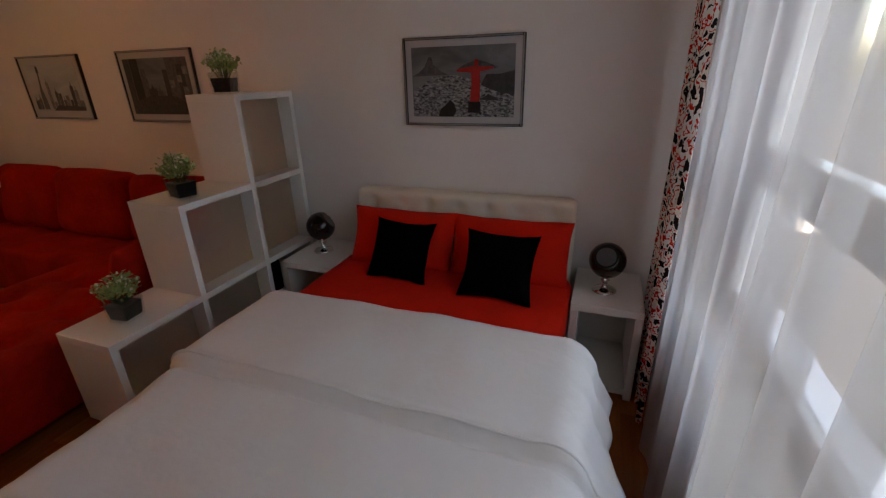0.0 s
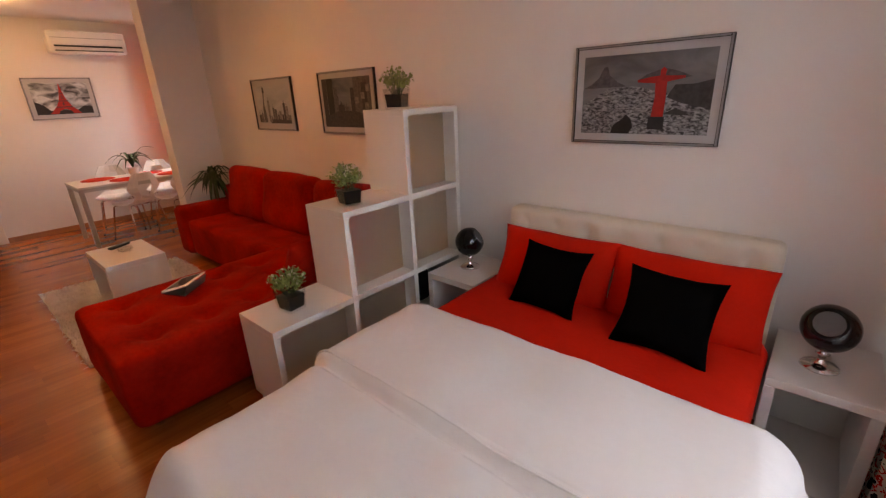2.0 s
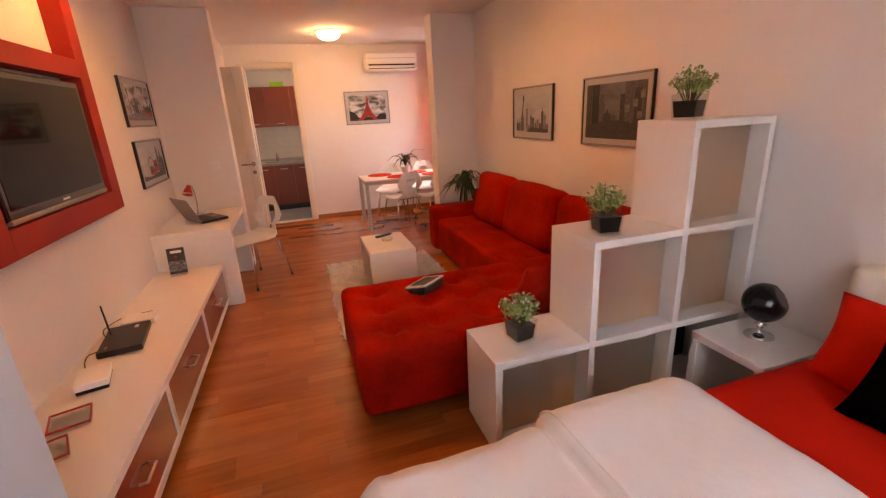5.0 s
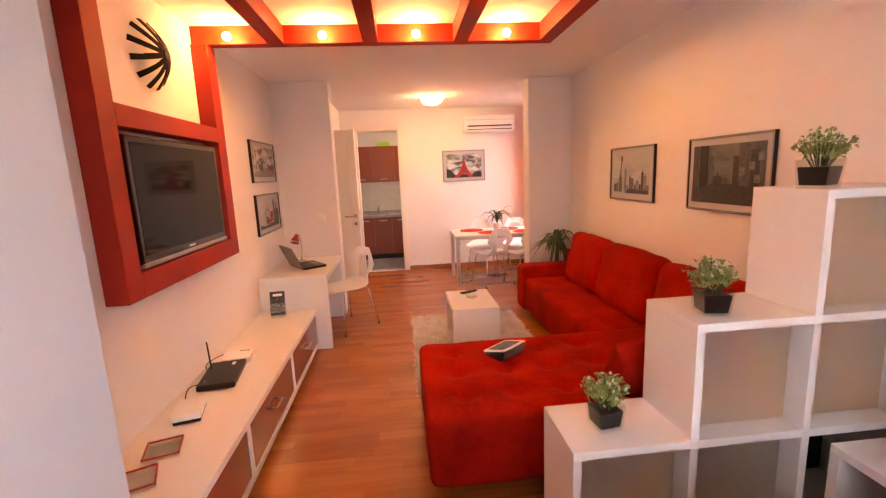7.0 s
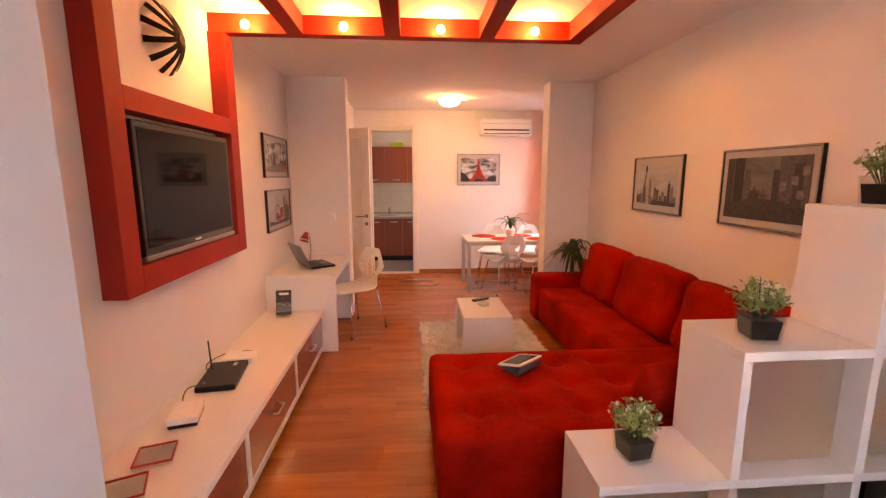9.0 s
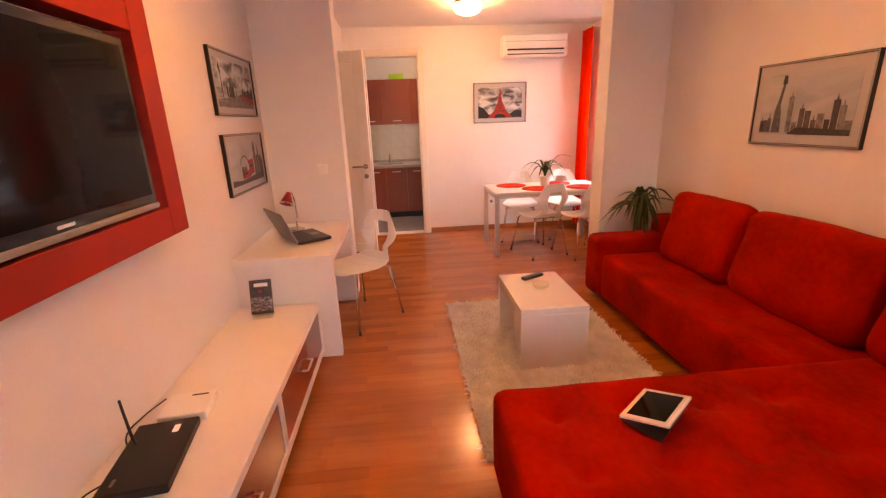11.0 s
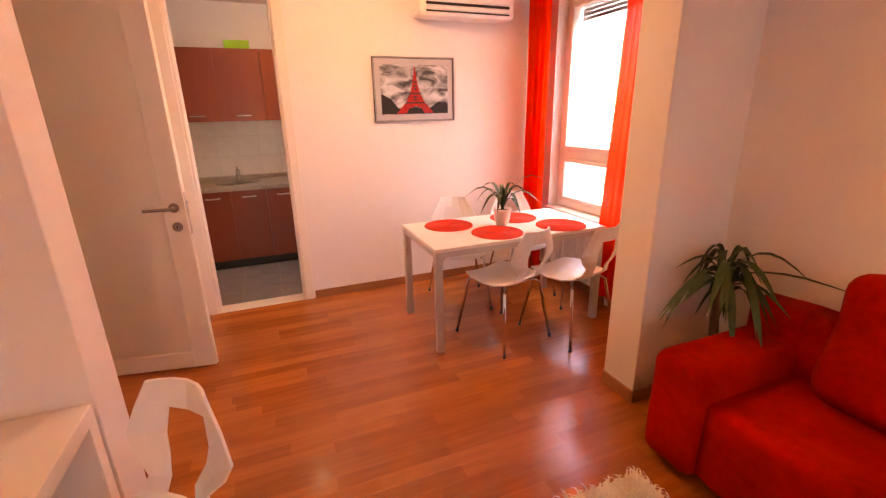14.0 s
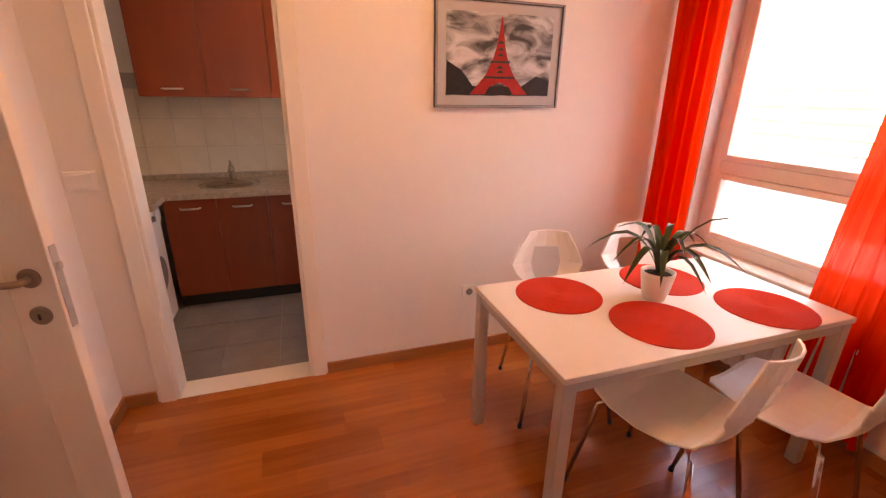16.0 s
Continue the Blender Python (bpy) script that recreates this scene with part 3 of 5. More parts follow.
PG = [gray(v) for v in (0.012, 0.035, 0.08, 0.16, 0.30)]
PRED = mat("print_red", (0.40, 0.016, 0.010), 0.4, vary=0.25, scale=40.0)


def cloudy(name, lo, hi, scale):
    m = mat(name, (0.3, 0.3, 0.3), 0.35)
    n, l = m.node_tree.nodes, m.node_tree.links
    r = n.new("ShaderNodeValToRGB")
    a, tc, mp = n.new("ShaderNodeTexNoise"), n.new("ShaderNodeTexCoord"), n.new("ShaderNodeMapping")
    mp.inputs["Scale"].default_value = (1.0, 1.0, 2.0)
    a.inputs["Scale"].default_value, a.inputs["Detail"].default_value, a.inputs["Distortion"].default_value = scale, 6, 0.8
    r.color_ramp.elements[0].position, r.color_ramp.elements[1].position = 0.38, 0.64
    r.color_ramp.elements[0].color, r.color_ramp.elements[1].color = (lo * 0.92, lo, lo * 1.08, 1), (hi * 0.95, hi, hi * 1.04, 1)
    l.new(tc.outputs["Object"], mp.inputs["Vector"]), l.new(mp.outputs["Vector"], a.inputs["Vector"]), l.new(a.outputs["Fac"], r.inputs["Fac"])
    l.new(r.outputs["Color"], n["Principled BSDF"].inputs["Base Color"])
    return m


SKYP, FOGP, BAYP = cloudy("print_clouds", 0.05, 0.62, 7.0), cloudy("print_fog", 0.36, 0.50, 3.0), cloudy("print_bay", 0.025, 0.36, 52.0)
FOGD = cloudy("print_haze", 0.10, 0.20, 4.0)


def picture(loc, rz, w, h, label, ground, border=0.055):
    """A framed print, centred on x, bottom at z = 0, its back on the wall at y = 0, facing -y."""
    p = thing("framed_picture", loc, label, "picture", rz, "framed city prints")
    t, d = 0.012, 0.022
    for a in ((-w / 2, -w / 2 + t, 0, h), (w / 2 - t, w / 2, 0, h), (-w / 2 + t, w / 2 - t, 0, t), (-w / 2 + t, w / 2 - t, h - t, h)):
        part("frame_bar", box(a[0], a[1], -d, 0, a[2], a[3]), DARKEDGE, p)
        part("frame_face", box(a[0] + 0.002, a[1] - 0.002, -d - 0.002, -d, a[2] + 0.002, a[3] - 0.002), SILVER, p)
    part("passepartout", box(-w / 2 + t, w / 2 - t, -0.014, -0.002, t, h - t), MATB, p)
    part("print", box(-w / 2 + border, w / 2 - border, -0.0155, -0.0142, border, h - border), ground, p, "monochrome city print")
    return p


def shape(p, pts, m, k=1):
    bm = poly(pts, 0.0008)
    for v in bm.verts:
        v.co.y -= 0.0156 + 0.0009 * (k - 1)
    part("print_shape", bm, m, p)


def skyline(p, x0, x1, z0, base, spread, n, mats, seed, k=1):
    r = random.Random(seed)
    for i in range(n):
        x = x0 + (x1 - x0) * (i + 0.5) / n
        w = (x1 - x0) / n * r.uniform(0.35, 0.62)
        h = base + spread * r.random() ** 1.5
        pts = [(x - w, z0), (x + w, z0), (x + w, z0 + h)]
        if r.random() < 0.5:
            pts += [(x + w * 0.3, z0 + h), (x, z0 + h + 0.03), (x - w * 0.3, z0 + h)]
        pts += [(x - w, z0 + h)]
        shape(p, [(max(x0, min(x1, a)), b) for a, b in pts], r.choice(mats), k + (i % 2))


# tower print in the dining area
e = picture((XF, 1.70, 1.378), 90, 0.665, 0.475, "framed grey print of a red iron lattice tower", SKYP)
shape(e, [(-0.275, 0.058), (0.275, 0.058), (0.275, 0.13), (0.20, 0.15), (0.12, 0.10), (-0.14, 0.10), (-0.20, 0.17), (-0.275, 0.21)], PG[0])
left = [(-0.155, 0.062), (-0.115, 0.105), (-0.075, 0.15), (-0.045, 0.205), (-0.024, 0.27), (-0.010, 0.35), (-0.003, 0.405)]
tower = left + [(-x, z) for x, z in left[::-1]]
arch = [(0.075, 0.062), (0.055, 0.096), (0.0, 0.118), (-0.055, 0.096), (-0.075, 0.062)]
shape(e, tower + arch, PRED, 2)
shape(e, [(-0.08, 0.135), (0.08, 0.135), (0.08, 0.145), (-0.08, 0.145)], PG[1], 3)
shape(e, [(-0.05, 0.205), (0.05, 0.205), (0.05, 0.215), (-0.05, 0.215)], PG[1], 3)
for z in (0.16, 0.18, 0.235, 0.26, 0.29):
    shape(e, [(-0.02, z), (0.02, z), (0.0, z + 0.016)], PG[1], 3)

# bay print over the bed
b_ = picture((-1.20, YR, 1.222), 0, 0.635, 0.428, "framed grey print of a bay with a red statue", FOGD, 0.045)
shape(b_, [(-0.272, 0.046), (0.272, 0.046), (0.272, 0.19), (0.10, 0.215), (-0.04, 0.25), (-0.16, 0.24), (-0.272, 0.17)], BAYP)
shape(b_, [(-0.272, 0.245), (-0.235, 0.262), (-0.20, 0.29), (-0.178, 0.335), (-0.162, 0.338), (-0.15, 0.30), (-0.11, 0.268), (-0.07, 0.25)], PG[2], 2)
shape(b_, [(-0.03, 0.268), (0.01, 0.295), (0.08, 0.318), (0.13, 0.305), (0.19, 0.28), (0.10, 0.262)], PG[2], 2)
shape(b_, [(0.10, 0.20), (0.16, 0.175), (0.272, 0.15), (0.272, 0.265), (0.20, 0.25), (0.13, 0.25)], PG[1], 2)
shape(b_, [(0.09, 0.13), (0.14, 0.155), (0.18, 0.14), (0.20, 0.125)], PG[1], 3)
shape(b_, [(-0.13, 0.046), (-0.115, 0.085), (-0.08, 0.11), (-0.062, 0.13), (-0.04, 0.11), (-0.03, 0.075), (-0.045, 0.046)], PG[0], 2)
shape(b_, [(0.035, 0.066), (0.10, 0.066), (0.10, 0.12), (0.035, 0.12)], PG[0], 3)
shape(b_, [(0.045, 0.12), (0.095, 0.12), (0.098, 0.20), (0.096, 0.262), (0.165, 0.274), (0.165, 0.284), (0.11, 0.286), (0.087, 0.288), (0.090, 0.312), (0.078, 0.322), (0.066, 0.312), (0.066, 0.288), (0.03, 0.284), (-0.025, 0.274), (-0.025, 0.264), (0.05, 0.258), (0.053, 0.20)], PRED, 3)

# street prints over the sofa
a_ = picture((-3.315, YR, 1.215), 0, 0.67, 0.453, "framed dark print of a city avenue between high-rises", FOGD, 0.05)
skyline(a_, -0.285, 0.285, 0.052, 0.14, 0.10, 9, PG[1:4], 5, 1)
for kk, (x0, x1, zt, m) in enumerate(((-0.285, -0.23, 0.40, PG[1]), (-0.225, -0.15, 0.402, PG[0]), (-0.14, -0.10, 0.34, PG[2]), (0.06, 0.10, 0.33, PG[1]), (0.10, 0.285, 0.40, PG[2]), (0.19, 0.25, 0.36, PG[1]))):
    shape(a_, [(x0, 0.052), (x1, 0.052), (x1, zt), (x0, zt)], m, 3 + kk // 5)
shape(a_, [(-0.285, 0.052), (0.285, 0.052), (0.285, 0.13), (0.10, 0.17), (-0.1, 0.17), (-0.285, 0.12)], PG[1], 5)
for x, z in ((0.20, 0.27), (0.24, 0.20), (0.13, 0.24), (0.26, 0.32)):
    shape(a_, [(x - 0.02, z - 0.02), (x + 0.02, z - 0.02), (x + 0.02, z + 0.025), (x - 0.02, z + 0.025)], PG[3], 6)
c_ = picture((-4.39, YR, 1.223), 0, 0.685, 0.445, "framed pale print of a hazy skyline with a statue", FOGP, 0.06)
skyline(c_, -0.10, 0.28, 0.07, 0.05, 0.15, 10, PG[1:4], 8)
skyline(c_, -0.275, -0.2, 0.07, 0.05, 0.06, 3, PG[1:3], 9)
shape(c_, [(-0.19, 0.07), (-0.13, 0.07), (-0.14, 0.18), (-0.15, 0.22), (-0.13, 0.36), (-0.145, 0.36), (-0.165, 0.25), (-0.18, 0.20)], PG[2], 3)
shape(c_, [(-0.155, 0.33), (-0.125, 0.33), (-0.13, 0.375), (-0.15, 0.375)], PG[0], 4)
shape(c_, [(-0.08, 0.062), (0.28, 0.062), (0.28, 0.09), (-0.02, 0.10)], PG[1], 4)

# two prints beside the desk
d1 = picture((-5.165, YL, 1.50), 180, 0.705, 0.37, "framed grey print of a bridge street with a red bus trail", SKYP, 0.05)
shape(d1, [(-0.30, 0.052), (0.30, 0.052), (0.30, 0.10), (0.10, 0.135), (-0.30, 0.09)], PG[3])
skyline(d1, -0.16, -0.04, 0.11, 0.06, 0.045, 4, PG[0:2], 4, 2)
skyline(d1, 0.10, 0.30, 0.115, 0.04, 0.04, 6, PG[0:2], 3, 2)
shape(d1, [(-0.235, 0.10), (-0.225, 0.10), (-0.228, 0.23), (-0.222, 0.245), (-0.235, 0.30), (-0.255, 0.27), (-0.235, 0.235)], PG[0], 4)
shape(d1, [(-0.01, 0.12), (-0.004, 0.12), (-0.006, 0.235), (-0.010, 0.25)], PG[1], 4)
shape(d1, [(0.04, 0.125), (0.30, 0.075), (0.30, 0.105), (0.06, 0.135)], PRED, 5)
for z in (0.085, 0.105, 0.125):
    shape(d1, [(-0.30, z), (-0.19, z - 0.008), (-0.19, z - 0.002), (-0.30, z + 0.008)], PG[4], 5)
d2 = picture((-5.165, YL, 1.028), 180, 0.705, 0.366, "framed grey print of a clock tower and red bus", FOGP, 0.05)
shape(d2, [(-0.30, 0.052), (0.30, 0.052), (0.30, 0.10), (-0.12, 0.075), (-0.30, 0.09)], PG[1])
shape(d2, [(0.125, 0.09), (0.175, 0.09), (0.170, 0.27), (0.162, 0.295), (0.150, 0.312), (0.138, 0.295), (0.130, 0.27)], PG[2], 2)
skyline(d2, 0.18, 0.295, 0.09, 0.08, 0.09, 4, PG[1:3], 12, 2)
wheel = [(0.075 * math.cos(a), 0.17 + 0.06 * math.sin(a)) for a in [math.pi * q / 10 for q in range(11)]]
shape(d2, [(x - 0.06, z) for x, z in wheel] + [(x * 0.86 - 0.06, 0.17 + (z - 0.17) * 0.86) for x, z in wheel[::-1]], PG[2], 2)
skyline(d2, -0.12, 0.05, 0.09, 0.04, 0.05, 5, PG[2:4], 13, 2)
shape(d2, [(0.01, 0.10), (0.10, 0.105), (0.10, 0.20), (0.01, 0.195)], PRED, 4)
shape(d2, [(0.02, 0.145), (0.09, 0.147), (0.09, 0.168), (0.02, 0.165)], PG[1], 5)
shape(d2, [(-0.12, 0.085), (0.0, 0.085), (0.0, 0.115), (-0.05, 0.14), (-0.10, 0.125)], PRED, 4)
shape(d2, [(-0.10, 0.105), (-0.03, 0.108), (-0.05, 0.128), (-0.09, 0.120)], PG[0], 5)

# ---- bedroom ----
bed = thing("double_bed", (0, 0, 0), "double bed with a buttoned cream leatherette headboard", "bed")
BX0, BX1 = -1.83, -0.57
part("bed_base", box(BX0 + 0.02, BX1 - 0.02, 0.62, 2.44, 0.06, 0.28, 0.02), LEATHER, bed)
for x in (BX0 + 0.1, BX1 - 0.1):
    for y in (0.72, 2.34):
        part("leg", box(x - 0.03, x + 0.03, y - 0.03, y + 0.03, 0.0, 0.06), BLACK, bed)
part("mattress", softbox(BX0, BX1, 0.60, 2.44, 0.28, 0.49, 0.06, 10), DUVET, bed, "", True)
hb = softbox(BX0 + 0.01, BX1 - 0.01, 2.50, YR - 0.005, 0.12, 0.875, 0.035, 46, wob=0.002)
for v in hb.verts:
    if v.co.y < 2.54:
        for i in range(7):
            for z in (0.80, 0.66, 0.52):
                cx = BX0 + 0.12 + i * 0.17
                v.co.y += 0.026 * math.exp(-((v.co.x - cx) ** 2 + (v.co.z - z) ** 2) / 0.0011) + 0.006 * math.exp(-((v.co.x - cx) / 0.012) ** 2)
part("headboard", hb, LEATHER, bed, "buttoned cream headboard", True)

sheet = tagged(link("fitted_sheet", softbox(BX0 - 0.012, BX1 + 0.012, 1.3, 2.449, 0.30, 0.515, 0.06, 16, wob=0.006), SHEET, True), "red cotton sheet over the mattress head end", "sheet")


def duvet():
    """A white duvet turned down at the head, hanging over both sides and the foot."""
    bm = bmesh.new()
    g = {}
    nx, ny = 90, 150
    y0, y1 = 0.56, 1.80
    xc = (BX0 + BX1) / 2
    for i in range(nx + 1):
        for j in range(ny + 1):
            s = (2 * i / nx - 1) * 0.96
            y = y0 + (y1 - y0) * j / ny
            s *= 1.0 if s > 0 else 0.775 + 0.17 / (1 + math.exp(-(y - 1.2) / 0.05))
            fl_ = 1 / (1 + math.exp(-(y - 1.15) / 0.06))
            hw = 0.63 + (0.085 if s > 0 else 0.035 * fl_ - 0.025)
            k = abs(s) - (hw - 0.06)
            fold = 1 / (1 + math.exp(-(y - 1.225 - 0.01 * math.sin(s * 5) - 0.006 * math.sin(s * 13)) / 0.004))
            if k <= 0:
                x, z = s, 0.545
            else:
                a = min(k / 0.12, math.pi / 2)
                x = math.copysign(hw - 0.06 + 0.12 * math.sin(a), s)
                z = 0.545 - 0.12 * (1 - math.cos(a)) - max(0.0, k - 0.12 * math.pi / 2) * 0.93
                x += math.copysign(max(0.0, k - 0.19) * (0.55 if s > 0 else 0.12), s)
            z += 0.036 * fold + 0.018 * (1 - (s / 0.98) ** 2)
            if y > 1.70:
                z -= 0.045 * ((y - 1.70) / 0.10) ** 2.2
            if y < 0.70:
                z -= 0.22 * ((0.70 - y) / 0.14) ** 1.6
            z -= 0.020 * math.exp(-((y - 1.210) / 0.011) ** 2) - 0.006 * math.exp(-((y - 1.245) / 0.012) ** 2)
            p = Vector((x + xc, y, z))
            w = noise.noise_vector(Vector((p.x * 3.0, p.y * 3.0, 2.0))) * 0.016 + noise.noise_vector(Vector((p.x * 9, p.y * 7, 5.0))) * 0.005
            ripple = 0.012 * math.sin(y * 17 + 2 * noise.noise(Vector((y * 3, s, 0)))) * min(1.0, max(0.0, k) / 0.2)
            p += Vector((w.x * 0.3 + math.copysign(ripple, s), w.y * 0.3, w.z))
            if k > 0.15 and 1.15 < y < 1.55:
                p.x += math.copysign(0.05 * math.exp(-((y - 1.30) / 0.09) ** 2) * min(1, (k - 0.15) / 0.15), s)
            g[i, j] = bm.verts.new(p)
    for i in range(nx):
        for j in range(ny):
            bm.faces.new((g[i, j], g[i + 1, j], g[i + 1, j + 1], g[i, j + 1]))
    ends = {k: v.co.copy() for k, v in g.items()}
    ob = link("duvet", bm, DUVET, True)
    sol = ob.modifiers.new("thick", "SOLIDIFY")
    sol.thickness, sol.offset = 0.028, -1
    seam, run = bmesh.new(), []
    for i in range(4, nx - 3):
        j = round((1.240 - y0) / (y1 - y0) * ny)
        run.append(ends[i, j] + Vector((0, 0.0, 0.0025)))
    tube(run, 0.0045, 6, seam)
    part("piping", seam, DUVET, ob, "sewn edge of the turned-down duvet", True)
    return tagged(ob, "white cotton duvet turned down over the bed", "duvet")


duvet()


def bed_pillow(name, x, y, z, w, h, t, lean, rz, material, label, seed):
    ob = link(name, pillow(w, h, t, seed=seed, pinch=0.34 if w < 0.5 else 0.14), material, True)
    ob.matrix_basis = pose(x, y, z, -lean, 0, rz)
    return tagged(ob, label, "pillow", "bed pillows")


bed_pillow("bed_pillow", -1.47, 2.30, 0.49, 0.61, 0.33, 0.13, 22, 0, SHEET, "red cotton pillow leaning on the headboard", 1.0)
bed_pillow("bed_pillow", -0.88, 2.30, 0.49, 0.61, 0.33, 0.13, 22, 0, SHEET, "red cotton pillow leaning on the headboard", 4.0)
bed_pillow("scatter_cushion", -1.41, 2.12, 0.51, 0.34, 0.32, 0.10, 31, -4, BLACKC, "square black cotton cushion on the red pillow", 7.0)
bed_pillow("scatter_cushion", -0.89, 2.06, 0.51, 0.35, 0.33, 0.11, 33, -3, BLACKC, "square black cotton cushion on the red pillow", 9.0)


def nightstand(x0, x1, label):
    n = thing("nightstand", (x0, 2.20, 0), label, "nightstand", group="nightstands by the bed")
    w, d, h, t = x1 - x0, YR - 0.004 - 2.20, 0.485, 0.035
    part("top", box(0, w, 0, d, h - t, h, 0.002), WHITE, n)
    part("side_panel", box(0, t, 0, d, 0, h - t, 0.002), WHITE, n)
    part("side_panel", box(w - t, w, 0, d, 0, h - t, 0.002), WHITE, n)
    part("bottom_shelf", box(t, w - t, 0, d, 0.03, 0.03 + t, 0.002), WHITE, n)
    part("back_panel", box(t, w - t, d - 0.015, d, 0.03 + t, h - t), WHITE, n)


nightstand(-2.185, -1.85, "open white laminate nightstand beside the stepped shelf")
nightstand(-0.55, -0.235, "open white laminate nightstand beside the window curtain")


def ball_lamp(x, y, rz):
    l_ = thing("table_lamp", (x, y, 0.485), "black ball table lamp on a chrome foot, off", "lamp", rz, "ball lamps on the nightstands")
    part("foot", lathe([(0.058, 0), (0.056, 0.006), (0.03, 0.014), (0.014, 0.024), (0.012, 0.05), (0.022, 0.056), (0.012, 0.064), (0.012, 0.08)], 32), CHROME, l_, "chrome foot", True)
    bm = sphere(0.085, 32, 20, 0.158)
    cut = Vector((0.15, -0.80, 0.58)).normalized()
    for v in bm.verts:
        q = v.co - Vector((0, 0, 0.158))
        d = q.dot(cut)
        if d > 0.066:
            q -= cut * (d - 0.066) * 1.6
            v.co = q + Vector((0, 0, 0.158))
    part("shade", bm, GLOSSB, l_, "glossy black ball shade", True)
    disc = lathe([(0.044, 0.0), (0.044, 0.002)], 28)
    bmesh.ops.transform(disc, matrix=Matrix.Translation(Vector((0, 0, 0.158)) + cut * 0.064) @ cut.to_track_quat("Z", "Y").to_matrix().to_4x4(), verts=disc.verts[:])
    part("reflector", disc, LENS, l_, "grey frosted lamp opening")


ball_lamp(-2.04, 2.42, 105)
ball_lamp(-0.41, 2.38, -20)

# stepped shelf of cubes
sh = thing("stepped_shelf", (-2.575, 1.25, 0), "white stepped cube shelf with frosted glass backs between bed and sofa", "shelf")
T_, PT, D_ = 0.032, 0.4525, 0.325
Z0 = 0.05
for c in range(3):
    part("plinth", box(0.02, D_ - 0.02, c * 0.45 + 0.02, c * 0.45 + 0.43, 0, Z0), WHITE, sh)
    for r in range(c + 1):
        y, z = c * 0.45, Z0 + r * PT
        if r == 0:
            part("shelf_board", box(0, D_, y, y + 0.45, z, z + T_, 0.0015), WHITE, sh)
        part("shelf_board", box(0, D_, y, y + 0.45, z + PT - T_ , z + PT, 0.0015), WHITE, sh)
        zl = z + T_ if r == 0 else z
        part("upright", box(0, D_, y, y + T_, zl, z + PT - T_, 0.0015), WHITE, sh)
        if c == 2:
            part("upright", box(0, D_, y + 0.45 - T_, y + 0.45, zl, z + PT - T_, 0.0015), WHITE, sh)
        if not (c == 2 and r == 0):
            part("glass_back", box(0.232, 0.238, y + T_ + 0.002, y + 0.45 - (T_ if c == 2 else 0) - 0.002, zl + 0.002, z + PT - T_ - 0.002), FROST, sh, "frosted glass back")
        else:
            part("dark_back", box(0.03, 0.036, y + T_ + 0.002, y + 0.45 - T_ - 0.002, zl + 0.002, z + PT - T_ - 0.002), BLACK, sh, "dark back panel")


def potted_herb(x, y, z, seed, size=1.0, rz=0.0):
    """A square glass pot with dark filling and a dense little bush with pale tips."""
    p = thing("potted_plant", (x, y, z), "small green artificial plant in a square glass pot with black gravel", "plant", rz, "plants on the stepped shelf")
    r = random.Random(seed)
    w0, w1, h = 0.047, 0.056, 0.105
    g = bmesh.new()

    def ring(w, zz):
        return [g.verts.new((a * w, b * w, zz)) for a, b in ((-1, -1), (1, -1), (1, 1), (-1, 1))]
    o0, o1, i1, i0 = ring(w0, 0), ring(w1, h), ring(w1 - 0.004, h), ring(w0 - 0.004, 0.01)
    for a, b in ((o0, o1), (o1, i1), (i1, i0)):
        for i in range(4):
            g.faces.new((a[i], a[(i + 1) % 4], b[(i + 1) % 4], b[i]))
    g.faces.new(o0), g.faces.new(i0)
    part("pot", g, CLEAR, p, "clear square glass pot")
    f = bmesh.new()
    a, b = [[f.verts.new((s * w, t * w, zz)) for s, t in ((-1, -1), (1, -1), (1, 1), (-1, 1))] for w, zz in ((w0 - 0.006, 0.012), (w1 - 0.008, 0.078))]
    for i in range(4):
        f.faces.new((a[i], a[(i + 1) % 4], b[(i + 1) % 4], b[i]))
    f.faces.new(a), f.faces.new(b)
    part("gravel", f, BLACK, p, "black gravel filling")
    st, lv, tp = bmesh.new(), bmesh.new(), bmesh.new()
    for k in range(46):
        th, rad = r.uniform(0, 2 * math.pi), 0.078 * math.sqrt(r.random()) * size
        top = Vector((math.cos(th) * rad, math.sin(th) * rad, 0.125 + (0.095 - rad * 0.62) * r.uniform(0.45, 1.05) * size))
        base = Vector((top.x * 0.3, top.y * 0.3, 0.076))
        tube([base, (base + top) / 2 + Vector((0, 0, 0.008)), top], 0.0012, 3, st)
        for q in range(13):
            pos = base.lerp(top, r.uniform(0.45, 1.05)) + Vector((r.gauss(0, 0.009), r.gauss(0, 0.009), r.gauss(0, 0.007)))
            bmx = tp if (q > 10 and pos.z > 0.15) else lv
            m3 = Euler((r.uniform(-1.1, 1.1), r.uniform(-1.1, 1.1), r.uniform(0, 6.3))).to_matrix()
            s_ = r.uniform(0.007, 0.013)
            vs = [bmx.verts.new(pos + m3 @ Vector(c) * s_) for c in ((-1, 0, 0), (-0.2, -0.55, 0.15), (1, 0, 0), (-0.2, 0.55, 0.15))]
            bmx.faces.new(vs)
    tagged(part("stem_tuft", st, LEAF, p), kind="stuff")
    tagged(part("foliage", lv, LEAF2, p, "dense small green leaves"), kind="stuff")
    tagged(part("blossom", tp, PALE, p, "pale flower tips"), kind="stuff")


potted_herb(-2.40, 1.44, Z0 + PT, 1, 1.15, rz=8)
potted_herb(-2.36, 1.83, Z0 + 2 * PT, 2, 1.15, rz=-12)
potted_herb(-2.35, 2.21, Z0 + 3 * PT, 3, 1.1, rz=20)

